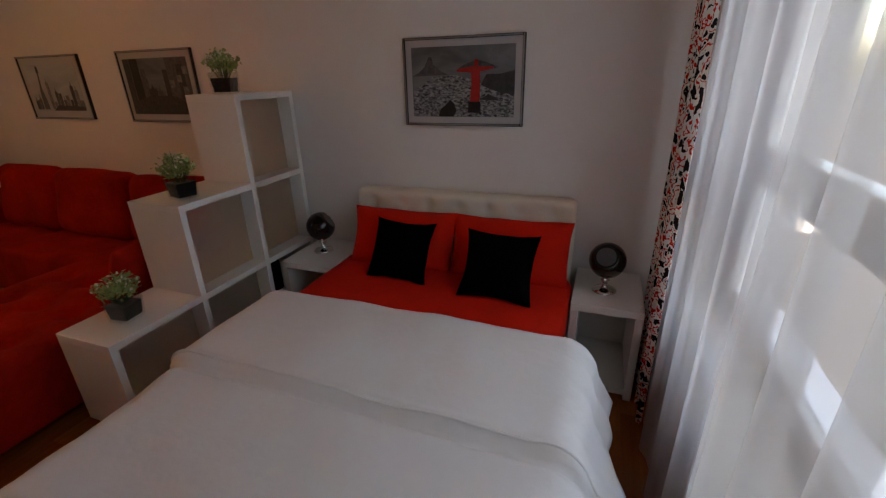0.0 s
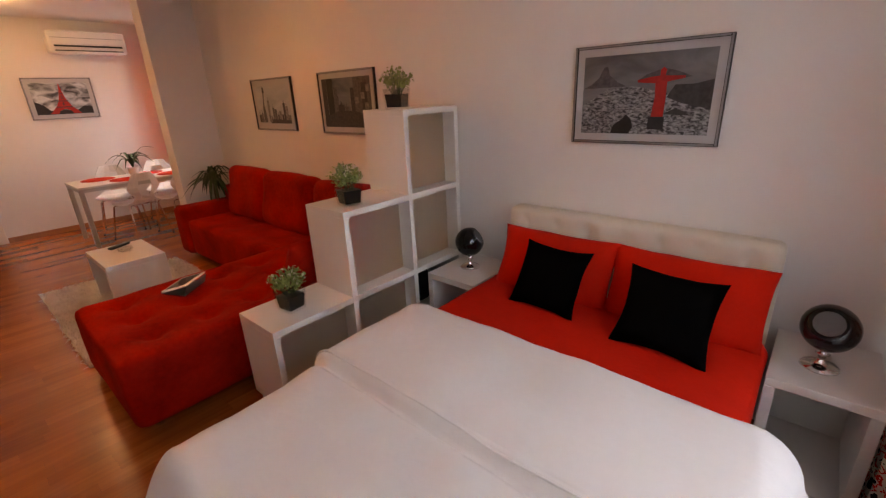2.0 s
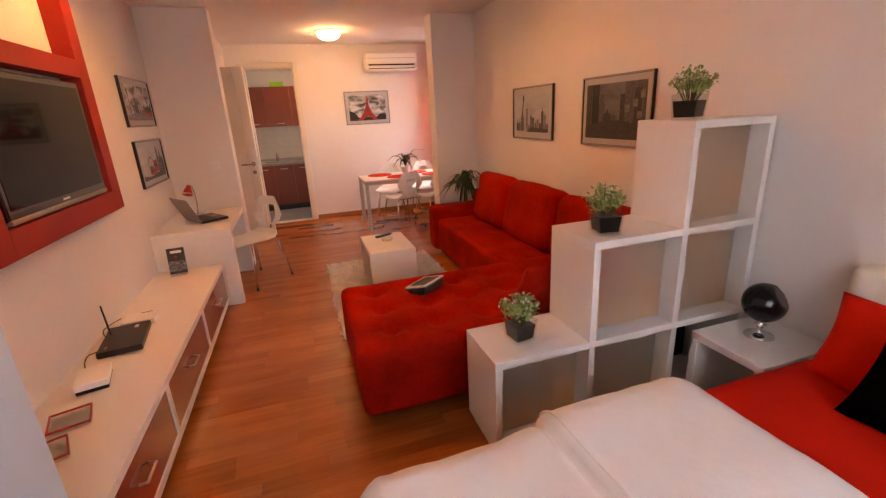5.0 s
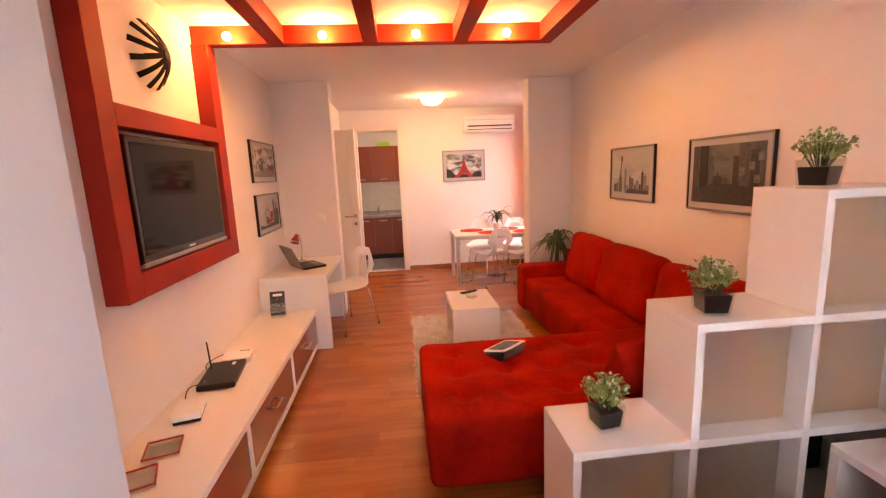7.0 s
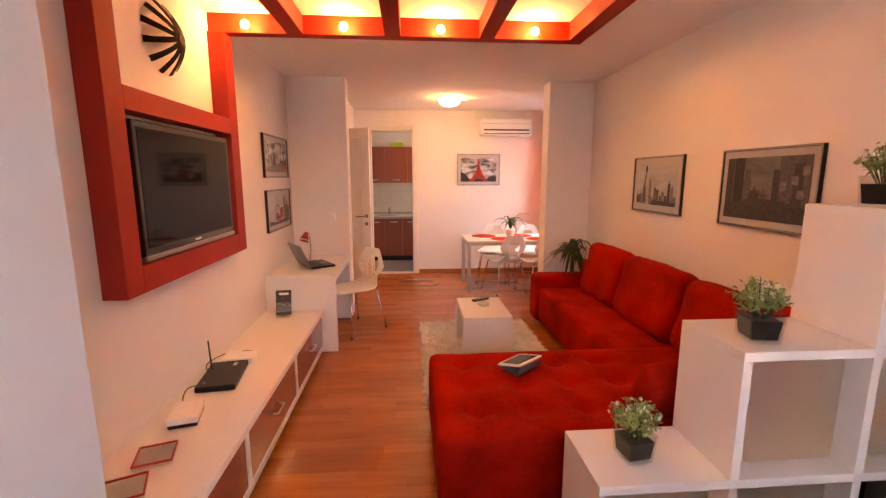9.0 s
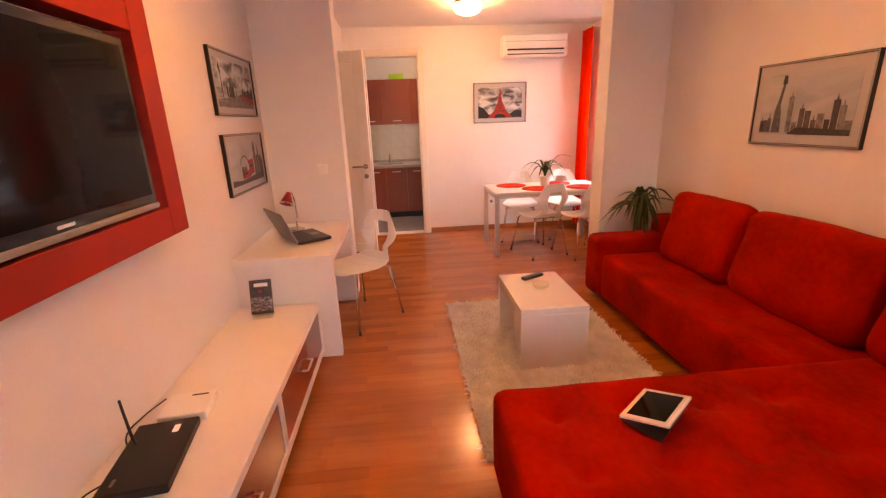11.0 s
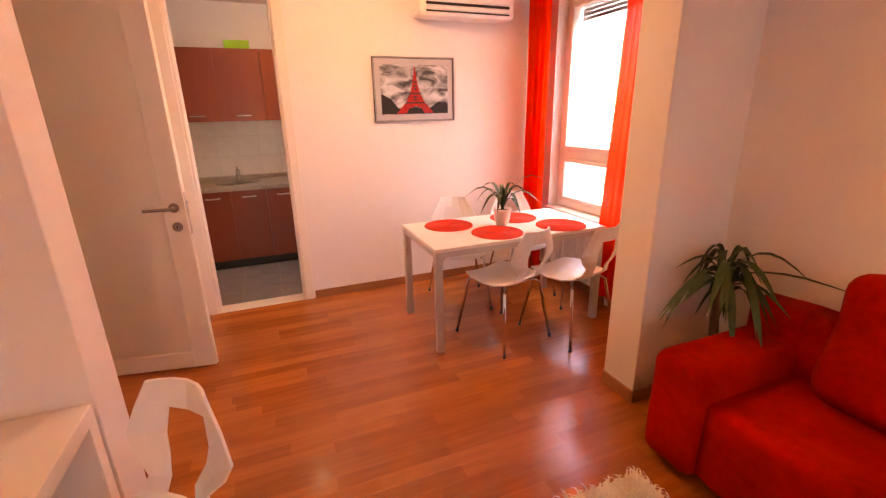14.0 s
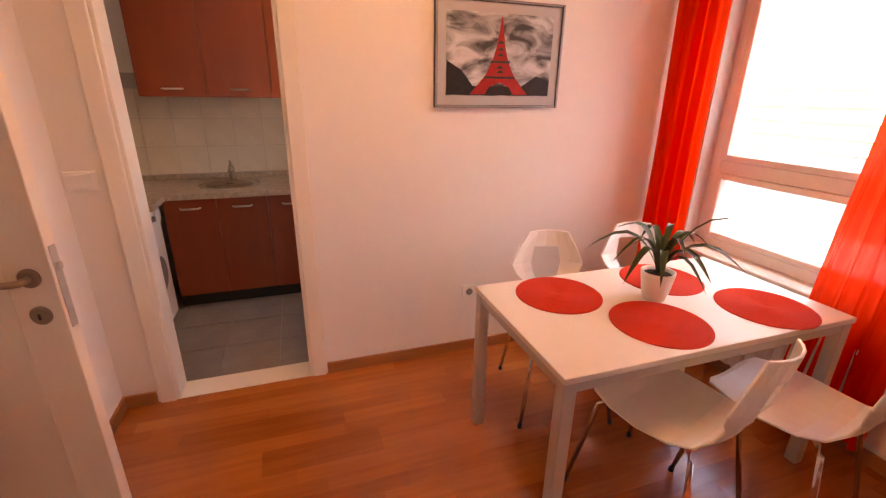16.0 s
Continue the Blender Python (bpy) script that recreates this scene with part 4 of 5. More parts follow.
vs = thing("small_vase", (-2.47, 2.30, Z0 + PT), "small white vase with a teal stem inside the shelf", "vase")
part("body", lathe([(0.03, 0), (0.045, 0.02), (0.042, 0.05), (0.02, 0.07), (0.022, 0.08), (0.016, 0.08), (0.014, 0.06), (0.0005, 0.05)], 24), WHITEP, vs, "", True)
bm = bmesh.new()
for i in range(4):
    blade(bm, (0, 0, 0.06), i * 1.6, 0.05, 0.012, 0.13, 0.02)
part("sprig", bm, LEAF, vs, "dark green sprig", True)

# bedroom curtains, rail and radiator


def hang(name, bm, material, loc, rz, label):
    ob = link(name, bm, material, True)
    ob.matrix_basis = pose(*loc, 0, 0, rz)
    return tagged(ob, label, "curtain")


hang("sheer_curtain", curtain(-2.04, -1.14, 0.03, 2.42, 4, 0.016, 1.0, 160), SHEER, (-0.19, 0, 0), -90, "white sheer curtain hanging before the bedroom window")
hang("sheer_curtain", curtain(-1.08, -0.22, 0.03, 2.42, 6, 0.036, 4.0, 170), SHEER2, (-0.25, 0, 0), -90, "white sheer curtain drawn over the bedroom window")
hang("patterned_curtain", curtain(-2.50, -2.02, 0.03, 2.42, 4, 0.015, 8.0, 110), PATTERN, (-0.20, 0, 0), -90, "white curtain with red and black print")
rail = thing("curtain_rail", (-0.225, 0.3, 2.43), "white curtain rail above the bedroom window", "curtain rail")
part("track", box(-0.03, 0.03, 0, 2.3, 0, 0.025, 0.004), WHITEP, rail)
for y in (0.3, 1.2, 2.1):
    part("bracket", box(-0.01, 0.175, y - 0.01, y + 0.01, 0.025, 0.045), WHITEP, rail)


def radiator(loc, rz, w, label):
    r_ = thing("radiator", loc, label, "radiator", rz)
    n = int(w / 0.06)
    for i in range(n):
        part("fin", box(i * 0.06, i * 0.06 + 0.052, -0.07, -0.02, 0.0, 0.42, 0.012), WHITEP, r_)
    for z in (0.04, 0.38):
        part("pipe", box(0, w, -0.06, -0.03, z - 0.012, z + 0.012), WHITEP, r_)
    for x in (0.1, w - 0.1):
        part("bracket", box(x - 0.01, x + 0.01, -0.03, 0.0, 0.3, 0.34), STEEL, r_)
        part("foot", box(x - 0.015, x + 0.015, -0.055, -0.035, -0.09, 0.0), WHITEP, r_)


radiator((XW, 2.15, 0.09), -90, 1.2, "white ribbed radiator under the bedroom window")
radiator((-7.42, 2.87, 0.09), 0, 0.84, "white ribbed radiator under the dining window")

# ---- living area ----
sofa = thing("corner_sofa", (0, 0, 0), "red microfibre corner sofa with a buttoned chaise", "sofa")
part("seat", softbox(-5.22, -3.55, 1.93, 2.50, 0.05, 0.405, 0.045, 18, [(x, y, 0.014) for x in (-4.9, -4.5, -4.1, -3.75) for y in (2.1, 2.3)]), SOFA, sofa, "", True)
dn = [(x, y, 0.045) for i, x in enumerate((-3.42, -3.16, -2.90)) for y in (0.95, 1.22, 1.49, 1.76)]
part("chaise", softbox(-3.60, -2.68, 0.745, 2.50, 0.05, 0.425, 0.05, 34, dn, wob=0.005), SOFA, sofa, "buttoned red chaise", True)
part("armrest", softbox(-5.44, -5.20, 1.90, 2.58, 0.04, 0.52, 0.05, 12), SOFA, sofa, "", True)
part("backrest", softbox(-5.43, -2.62, 2.42, YR - 0.01, 0.10, 0.66, 0.05, 14), SOFA, sofa, "", True)
for x0, x1 in ((-5.12, -4.43), (-4.43, -3.62), (-3.62, -2.70)):
    bm = softbox(x0 + 0.012, x1 - 0.012, -0.11, 0.09, 0.0, 0.50, 0.085, 16, wob=0.014)
    for v in bm.verts:
        v.co.y -= 0.02 * math.cos((v.co.x - (x0 + x1) / 2) * 3.0)
    bmesh.ops.transform(bm, matrix=pose(0, 2.40, 0.385, -12, 0, 0), verts=bm.verts[:])
    part("back_cushion", bm, SOFA, sofa, "", True)
for x, y in ((-5.35, 2.0), (-5.35, 2.5), (-3.5, 0.85), (-2.78, 0.85), (-2.78, 2.4)):
    part("leg", lathe([(0.02, 0), (0.022, 0.06)], 12), CHROME, sofa, "short metal foot").location = (x, y, 0)
pl = link("sofa_pillow", pillow(0.38, 0.33, 0.14, seed=3.0), SOFA, True)
pl.matrix_basis = pose(-2.82, 1.79, 0.415, -25, 0, -84)
tagged(pl, "red microfibre pillow leaning on the chaise end", "pillow")

tab = thing("tablet", (-3.33, 1.26, 0.425), "white tablet propped on its dark folded cover", "tablet", -51)
tm = box(-0.105, 0.105, -0.08, 0.08, 0.0, 0.010, 0.003)
bmesh.ops.transform(tm, matrix=pose(0, 0, 0.04, 14, 0, 0), verts=tm.verts[:])
part("body", tm, WHITEP, tab)
tm = box(-0.085, 0.085, -0.062, 0.062, 0.010, 0.0115)
bmesh.ops.transform(tm, matrix=pose(0, 0, 0.04, 14, 0, 0), verts=tm.verts[:])
part("screen", tm, SCREEN, tab, "dark screen")
for i, (a, b) in enumerate((((-0.105, -0.08, 0.018), (0.105, 0.06, 0.001)), ((-0.105, 0.06, 0.001), (0.105, 0.078, 0.054)))):
    bm = bmesh.new()
    v = [bm.verts.new(c) for c in ((a[0], a[1], a[2]), (b[0], a[1], a[2]), (b[0], b[1], b[2]), (a[0], b[1], b[2]))]
    f = bm.faces.new(v)
    bmesh.ops.solidify(bm, geom=[f], thickness=0.004)
    part("cover_flap", bm, GREYP, tab, "dark grey cover")

ct = thing("coffee_table", (-4.905, 1.06, 0.0), "white laminate coffee table with open sides", "table")
CW, CD, CH = 0.59, 0.395, 0.397
part("top", box(0, CW, 0, CD, CH - 0.04, CH, 0.002), WHITE, ct)
part("end_panel", box(0, 0.04, 0, CD, 0.0, CH - 0.04, 0.002), WHITE, ct)
part("end_panel", box(CW - 0.04, CW, 0, CD, 0.0, CH - 0.04, 0.002), WHITE, ct)
part("storage_box", box(CW * 0.52, CW - 0.04, 0.035, CD - 0.035, 0.03, CH - 0.065, 0.003), WHITE, ct)
rem = thing("remote_control", (-4.81, 1.27, CH), "black television remote lying on the coffee table", "remote", 28)
part("body", box(-0.022, 0.022, -0.085, 0.085, 0, 0.02, 0.007), BLACK, rem)
for i in range(3):
    for j in range(6):
        part("button", box(-0.014 + i * 0.011, -0.008 + i * 0.011, -0.06 + j * 0.021, -0.05 + j * 0.021, 0.02, 0.0215), GREYP, rem)
ash = thing("ashtray", (-4.63, 1.27, CH), "round clear glass ashtray on the coffee table", "ashtray")
part("bowl", lathe([(0.042, 0), (0.05, 0.005), (0.053, 0.03), (0.049, 0.031), (0.044, 0.009), (0.0005, 0.008)], 28, cap=True), CLEAR, ash, "", True)

rug = thing("shaggy_rug", (0, 0, 0), "beige shaggy rug under the coffee table", "rug")
RX0, RX1, RY0, RY1 = -5.34, -3.66, 0.74, 1.80
part("backing", box(RX0, RX1, RY0, RY1, 0.0, 0.012, 0.004), RUG, rug)
rr = random.Random(5)
pv, pf = [], []
for k in range(24000):
    x, y = rr.uniform(RX0 - 0.005, RX1 + 0.005), rr.uniform(RY0 - 0.005, RY1 + 0.005)
    a, l_, h_ = rr.uniform(0, 6.283), rr.uniform(0.008, 0.03), rr.uniform(0.018, 0.034)
    c, s_ = math.cos(a), math.sin(a)
    i = len(pv)
    pv += [(x - s_ * 0.0035, y + c * 0.0035, 0.010), (x + s_ * 0.0035, y - c * 0.0035, 0.010), (x + c * l_ * 0.6 + s_ * 0.003, y + s_ * l_ * 0.6 - c * 0.003, h_), (x + c * l_ * 0.6 - s_ * 0.003, y + s_ * l_ * 0.6 + c * 0.003, h_), (x + c * l_ * 1.5, y + s_ * l_ * 1.5, h_ * 0.8)]
    pf += [(i, i + 1, i + 2, i + 3), (i + 3, i + 2, i + 4)]
me = bpy.data.meshes.new("pile")
me.from_pydata(pv, [], pf)
me.materials.append(RUG)
pile = new("shaggy_pile", me)
pile.parent = rug
tagged(pile, "long beige pile", kind="stuff")

# media bench
bench = thing("media_bench", (-4.655, YL, 0), "long low white media bench with dark red drawers", "bench")
BL, BD, BT = 2.62, 0.475, 0.385
part("top", box(0, BL, 0, BD, BT - 0.035, BT, 0.002), WHITE, bench)
part("bottom", box(0, BL, 0, BD, 0.06, 0.095, 0.002), WHITE, bench)
part("back", box(0, BL, 0, 0.015, 0.095, BT - 0.035), WHITE, bench)
part("plinth", box(0.04, BL - 0.04, 0.03, BD - 0.08, 0, 0.06), BLACK, bench)
for x in (0.0, 0.885, 1.745, BL - 0.035):
    part("divider", box(x, x + 0.035, 0.015, BD, 0.095, BT - 0.035, 0.0015), WHITE, bench)
for x0, x1 in ((0.038, 0.882), (0.923, 1.742), (1.783, BL - 0.038)):
    d_ = part("drawer", box(x0, x1, BD - 0.03, BD - 0.006, 0.098, BT - 0.038, 0.002), DRAWER, bench, "dark red glossy drawer front")
    c = (x0 + x1) / 2
    part("handle", tube([(c - 0.06, BD - 0.006, 0.235), (c - 0.055, BD + 0.022, 0.235), (c + 0.055, BD + 0.022, 0.235), (c + 0.06, BD - 0.006, 0.235)], 0.006, 8), STEEL, d_, "bow steel handle", True)

rt = thing("router", (-3.40, -0.42, BT), "black router with one aerial on the media bench", "router", 8)
part("body", box(-0.165, 0.165, -0.10, 0.10, 0.004, 0.036, 0.006), BLACK, rt)
part("aerial", tube([(-0.06, -0.07, 0.03), (-0.06, -0.075, 0.06), (-0.055, -0.08, 0.21)], 0.006, 8, taper=0.7), BLACK, rt, "upright aerial", True)
part("label", box(-0.13, -0.09, 0.03, 0.05, 0.036, 0.0368), WHITEP, rt, "pale label")
part("label", box(0.10, 0.13, -0.07, -0.06, 0.036, 0.0368), GREYP, rt)
md = thing("modem", (-2.99, -0.42, BT), "small white modem box with a dark base", "modem", 14)
part("base", box(-0.085, 0.085, -0.06, 0.06, 0.0, 0.018, 0.003), BLACK, md)
part("lid", box(-0.09, 0.09, -0.065, 0.065, 0.018, 0.048, 0.005), WHITEP, md)
wb = thing("tissue_box", (-3.665, -0.425, BT), "flat white box with a dark slot beside the router", "box", 6)
part("body", box(-0.075, 0.075, -0.085, 0.085, 0.0, 0.034, 0.005), WHITEP, wb)
part("slot", box(-0.055, -0.046, 0.0, 0.06, 0.034, 0.0348), BLACK, wb, "narrow dark slot")
cord = bpy.data.curves.new("cable", "CURVE")
cord.dimensions, cord.bevel_depth = "3D", 0.003
sp = cord.splines.new("BEZIER")
sp.bezier_points.add(4)
for q, c in zip(sp.bezier_points, ((-3.07, -0.44, BT + 0.012), (-3.12, -0.50, BT + 0.004), (-3.22, -0.53, BT + 0.03), (-3.32, -0.51, BT + 0.012), (-3.36, -0.49, BT + 0.02))):
    q.co, q.handle_left_type, q.handle_right_type = c, "AUTO", "AUTO"
cord.materials.append(BLACK)
tagged(new("cable", cord), "thin black cable between modem and router", "cable")
cord2 = bpy.data.curves.new("cable", "CURVE")
cord2.dimensions, cord2.bevel_depth = "3D", 0.003
sp = cord2.splines.new("BEZIER")
sp.bezier_points.add(3)
for q, c in zip(sp.bezier_points, ((-3.44, -0.52, BT + 0.02), (-3.50, -0.555, BT + 0.035), (-3.60, -0.56, BT + 0.03), (-3.75, -0.555, BT + 0.004))):
    q.co, q.handle_left_type, q.handle_right_type = c, "AUTO", "AUTO"
cord2.materials.append(BLACK)
tagged(new("cable", cord2), "thin black cable from router along the wall", "cable")
for x, y, rz in ((-2.70, -0.40, 18), (-2.50, -0.40, 24)):
    ash2 = thing("glass_dish", (x, y, BT), "square clear glass dish with a red rim", "dish", rz, "glass dishes on the bench")
    w = 0.07
    part("dish", box(-w, w, -w, w, 0.0, 0.012, 0.003), CLEAR, ash2)
    for a in ((-w, w, -w, -w + 0.006), (-w, w, w - 0.006, w), (-w, -w + 0.006, -w + 0.006, w - 0.006), (w - 0.006, w, -w + 0.006, w - 0.006)):
        part("rim", box(*a, 0.012, 0.02, 0.001), PRED, ash2, "red rim")
ph = thing("leaflet_stand", (-4.52, -0.40, BT), "clear stand holding a dark printed leaflet", "leaflet stand", 96)
for nm, a, m in (("holder", (-0.062, 0.062, -0.002, 0.002, 0.0, 0.20), CLEAR), ("leaflet", (-0.06, 0.06, -0.006, -0.0025, 0.012, 0.21), PG[1]), ("title_bar", (-0.035, 0.04, -0.0068, -0.006, 0.17, 0.19), WHITEP), ("photo", (-0.057, 0.057, -0.0068, -0.006, 0.03, 0.11), BAYP), ("red_spot", (-0.012, 0.006, -0.0068, -0.006, 0.135, 0.15), PRED)):
    bm = box(*a)
    bmesh.ops.transform(bm, matrix=pose(0, 0, 0, -15, 0, 0), verts=bm.verts[:])
    part(nm, bm, m, ph)
part("foot", box(-0.055, 0.055, -0.045, 0.03, 0.0, 0.004), CLEAR, ph)

# desk and what stands on it
desk = thing("desk", (-5.645, YL, 0), "white laminate desk with panel sides against the wall", "desk")
DX, DY, DZ = 0.965, 0.58, 0.677
part("top", box(0, DX, 0, DY, DZ - 0.05, DZ, 0.002), WHITE, desk)
part("side_panel", box(0, 0.05, 0, DY, 0, DZ - 0.05, 0.002), WHITE, desk)
part("side_panel", box(DX - 0.05, DX, 0, DY, 0, DZ - 0.05, 0.002), WHITE, desk)
part("back_panel", box(0.05, DX - 0.05, 0, 0.02, 0.2, DZ - 0.05), WHITE, desk)
lap = thing("laptop", (-5.13, -0.245, DZ), "open black laptop on the desk", "laptop", 213.7)
part("base", box(-0.16, 0.16, -0.115, 0.115, 0.004, 0.026, 0.005), BLACK, lap)
part("keyboard", box(-0.14, 0.14, -0.02, 0.095, 0.026, 0.0275), DARKEDGE, lap)
part("touchpad", box(-0.035, 0.035, -0.09, -0.035, 0.026, 0.0268), GREYP, lap)
bm = box(-0.16, 0.16, 0.0, 0.012, 0.0, 0.225, 0.004)
bmesh.ops.transform(bm, matrix=pose(0, 0.113, 0.02, -24, 0, 0), verts=bm.verts[:])
lid = part("lid", bm, GREYP, lap, "grey laptop lid")
bm = box(-0.148, 0.148, -0.0012, 0.0, 0.015, 0.213)
bmesh.ops.transform(bm, matrix=pose(0, 0.113, 0.02, -24, 0, 0), verts=bm.verts[:])
part("screen", bm, SCREEN, lid, "dark screen")
dl = thing("desk_lamp", (-5.42, -0.385, DZ), "chrome desk lamp with a small red shade, off", "lamp", -25)
part("foot", lathe([(0.07, 0), (0.07, 0.006), (0.05, 0.014), (0.012, 0.02)], 30), CHROME, dl, "round chrome foot", True)
part("arm", tube([(-0.02, 0, 0.012), (-0.035, 0, 0.10), (-0.03, 0, 0.22), (-0.015, 0, 0.275), (0.012, 0, 0.28)], 0.007, 8), CHROME, dl, "bent chrome arm", True)
bm = lathe([(0.018, 0.0), (0.022, -0.02), (0.048, -0.085), (0.045, -0.085), (0.019, -0.02), (0.0005, -0.006)], 28)
bmesh.ops.transform(bm, matrix=pose(0.02, 0, 0.285, 0, -28, 0), verts=bm.verts[:])
shd = part("shade", bm, PRED, dl, "red cone shade", True)
bm = lathe([(0.049, -0.080), (0.051, -0.092), (0.047, -0.092)], 28, cap=False)
bmesh.ops.transform(bm, matrix=pose(0.02, 0, 0.285, 0, -28, 0), verts=bm.verts[:])
part("rim", bm, CHROME, shd, "pale rim", True)


def socket(loc, rz, w, label, holes):
    s_ = thing("wall_switch", loc, label, "switch", rz)
    part("plate", box(-w / 2, w / 2, -0.010, 0, -0.04, 0.04, 0.004), WHITEP, s_)
    if holes:
        hl = lathe([(0.02, 0), (0.02, 0.002)], 20)
        bmesh.ops.transform(hl, matrix=pose(0, -0.0105, 0, 90), verts=hl.verts[:])
        part("socket_well", hl, GREYP, s_, "round socket well")
    else:
        part("rocker", box(-w / 2 + 0.012, w / 2 - 0.012, -0.014, -0.010, -0.028, 0.028, 0.002), WHITEP, s_)


socket((-5.66, -0.18, 1.095), 90, 0.082, "white square light switch on the wall stub", False)
socket((XF, -0.105, 1.09), 90, 0.115, "white double light switch beside the kitchen door", False)
socket((XF, 1.585, 0.38), 90, 0.08, "white wall socket low on the dining wall", True)


# ---- chairs ----
def chair(loc, rz):
    """A moulded chair facing +x, centred on its seat: shell with a cut-out back, four metal legs."""
    ch = thing("dining_chair", loc, "white moulded plastic chair with a cut-out back on chrome legs", "chair", rz, "white moulded chairs")
    prof = [(0.215, 0.412, 0.105), (0.19, 0.43, 0.165), (0.10, 0.433, 0.205), (0.0, 0.427, 0.212), (-0.10, 0.427, 0.195), (-0.165, 0.440, 0.165), (-0.20, 0.472, 0.125), (-0.216, 0.515, 0.108), (-0.226, 0.57, 0.165), (-0.236, 0.62, 0.190), (-0.250, 0.70, 0.155), (-0.264, 0.785, 0.105)]
    cols = (-1.0, -0.72, -0.42, 0.0, 0.42, 0.72, 1.0)
    bm = bmesh.new()
    rows = []
    for i, (x, z, hw) in enumerate(prof):
        r = []
        for c in cols:
            back = i >= 6
            dip = (0.042 if i >= 8 else 0.022 if back else 0.014) * (1 - c * c)
            r.append(bm.verts.new((x - (dip if back else 0), c * hw, z - (0 if back else dip))))
        rows.append(r)
    for i in range(len(rows) - 1):
        for j in range(6):
            if 6 <= i <= 9 and j in (2, 3):
                continue
            bm.faces.new((rows[i][j], rows[i][j + 1], rows[i + 1][j + 1], rows[i + 1][j]))
    shell = part("shell", bm, WHITEP, ch, "white one-piece seat and back", False)
    s_ = shell.modifiers.new("thick", "SOLIDIFY")
    s_.thickness, s_.offset = 0.009, -1
    bv = shell.modifiers.new("edge", "BEVEL")
    bv.width, bv.segments = 0.003, 2
    for sx, sy in ((1, 1), (1, -1), (-1, 1), (-1, -1)):
        a = (0.10 * sx, 0.09 * sy, 0.408)
        part("leg", tube([a, (0.145 * sx, 0.14 * sy, 0.405), (0.165 * sx, 0.16 * sy, 0.385), (0.225 * sx, 0.212 * sy, 0.012)], 0.009, 10), CHROME, ch, "thin chrome leg", True)
        ft = lathe([(0.011, 0), (0.012, 0.014)], 10)
        bmesh.ops.translate(ft, vec=(0.226 * sx, 0.213 * sy, 0), verts=ft.verts[:])
        part("foot_cap", ft, BLACK, ch, "dark foot cap")
    part("cross_bar", tube([(0.10, -0.09, 0.405), (0.10, 0.09, 0.405)], 0.008, 8), CHROME, ch, "", True)
    part("cross_bar", tube([(-0.10, -0.09, 0.405), (-0.10, 0.09, 0.405)], 0.008, 8), CHROME, ch, "", True)
    return ch


c0 = chair((-5.25, 0.075, 0), -42)
tagged(c0, "white moulded plastic chair pulled up askew at the desk")
for loc, rz in (((-6.61, 1.88, 0), 196), ((-6.50, 2.31, 0), 192), ((-7.25, 1.84, 0), -14), ((-7.25, 2.40, 0), -8)):
    k = copy_thing(c0, pose(*loc, 0, 0, rz))
    tagged(k, "white moulded plastic chair at the dining table")

# ---- dining area ----
dt = thing("dining_table", (-7.206, 1.38, 0), "white dining table with grey square metal legs", "table")
TW, TL, TH = 0.668, 1.242, 0.684
part("tabletop", box(0, TW, 0, TL, TH - 0.022, TH, 0.003), WHITE, dt)
for x in (0.005, TW - 0.05):
    for y in (0.005, TL - 0.05):
        part("leg", box(x, x + 0.045, y, y + 0.045, 0, TH - 0.022, 0.004), LEG, dt)
for a in ((0.05, TW - 0.05, 0.01, 0.03), (0.05, TW - 0.05, TL - 0.03, TL - 0.01), (0.01, 0.03, 0.05, TL - 0.05), (TW - 0.03, TW - 0.01, 0.05, TL - 0.05)):
    part("apron", box(*a, TH - 0.06, TH - 0.022), LEG, dt)


def placemat(x, y):
    p = thing("placemat", (x, y, TH), "round red woven placemat on the dining table", "placemat", group="placemats")
    prof = [(0.17, 0.0), (0.17, 0.003)]
    for i in range(22):
        r = 0.168 - i * 0.0075
        prof += [(r, 0.0045), (r - 0.004, 0.0030)]
    part("mat", lathe(prof, 40), MATRED, p)


for x, y in ((-7.03, 1.67), (-6.72, 1.885), (-6.70, 2.37), (-7.035, 2.19)):
    placemat(x, y)

tp_ = thing("table_plant", (-6.895, 2.02, TH), "green strap-leaved plant in a white ceramic pot on the table", "plant")
part("pot", lathe([(0.042, 0), (0.05, 0.03), (0.062, 0.10), (0.064, 0.115), (0.058, 0.115), (0.055, 0.10), (0.0005, 0.098)], 30), WHITEP, tp_, "white ceramic pot", True)
part("soil", lathe([(0.054, 0.10), (0.02, 0.106)], 20), SOIL, tp_, "dark soil")
r = random.Random(11)
bm = bmesh.new()
for i in range(15):
    blade(bm, (0, 0, 0.10), i * 2.4 + r.uniform(-0.3, 0.3), r.uniform(0.16, 0.29), r.uniform(0.022, 0.034), r.uniform(0.14, 0.23), r.uniform(0.05, 0.19))
blade(bm, (0, 0, 0.10), 0.9, 0.30, 0.02, 0.27, 0.05)
part("leaves", bm, LEAF, tp_, "long green strap leaves", True)

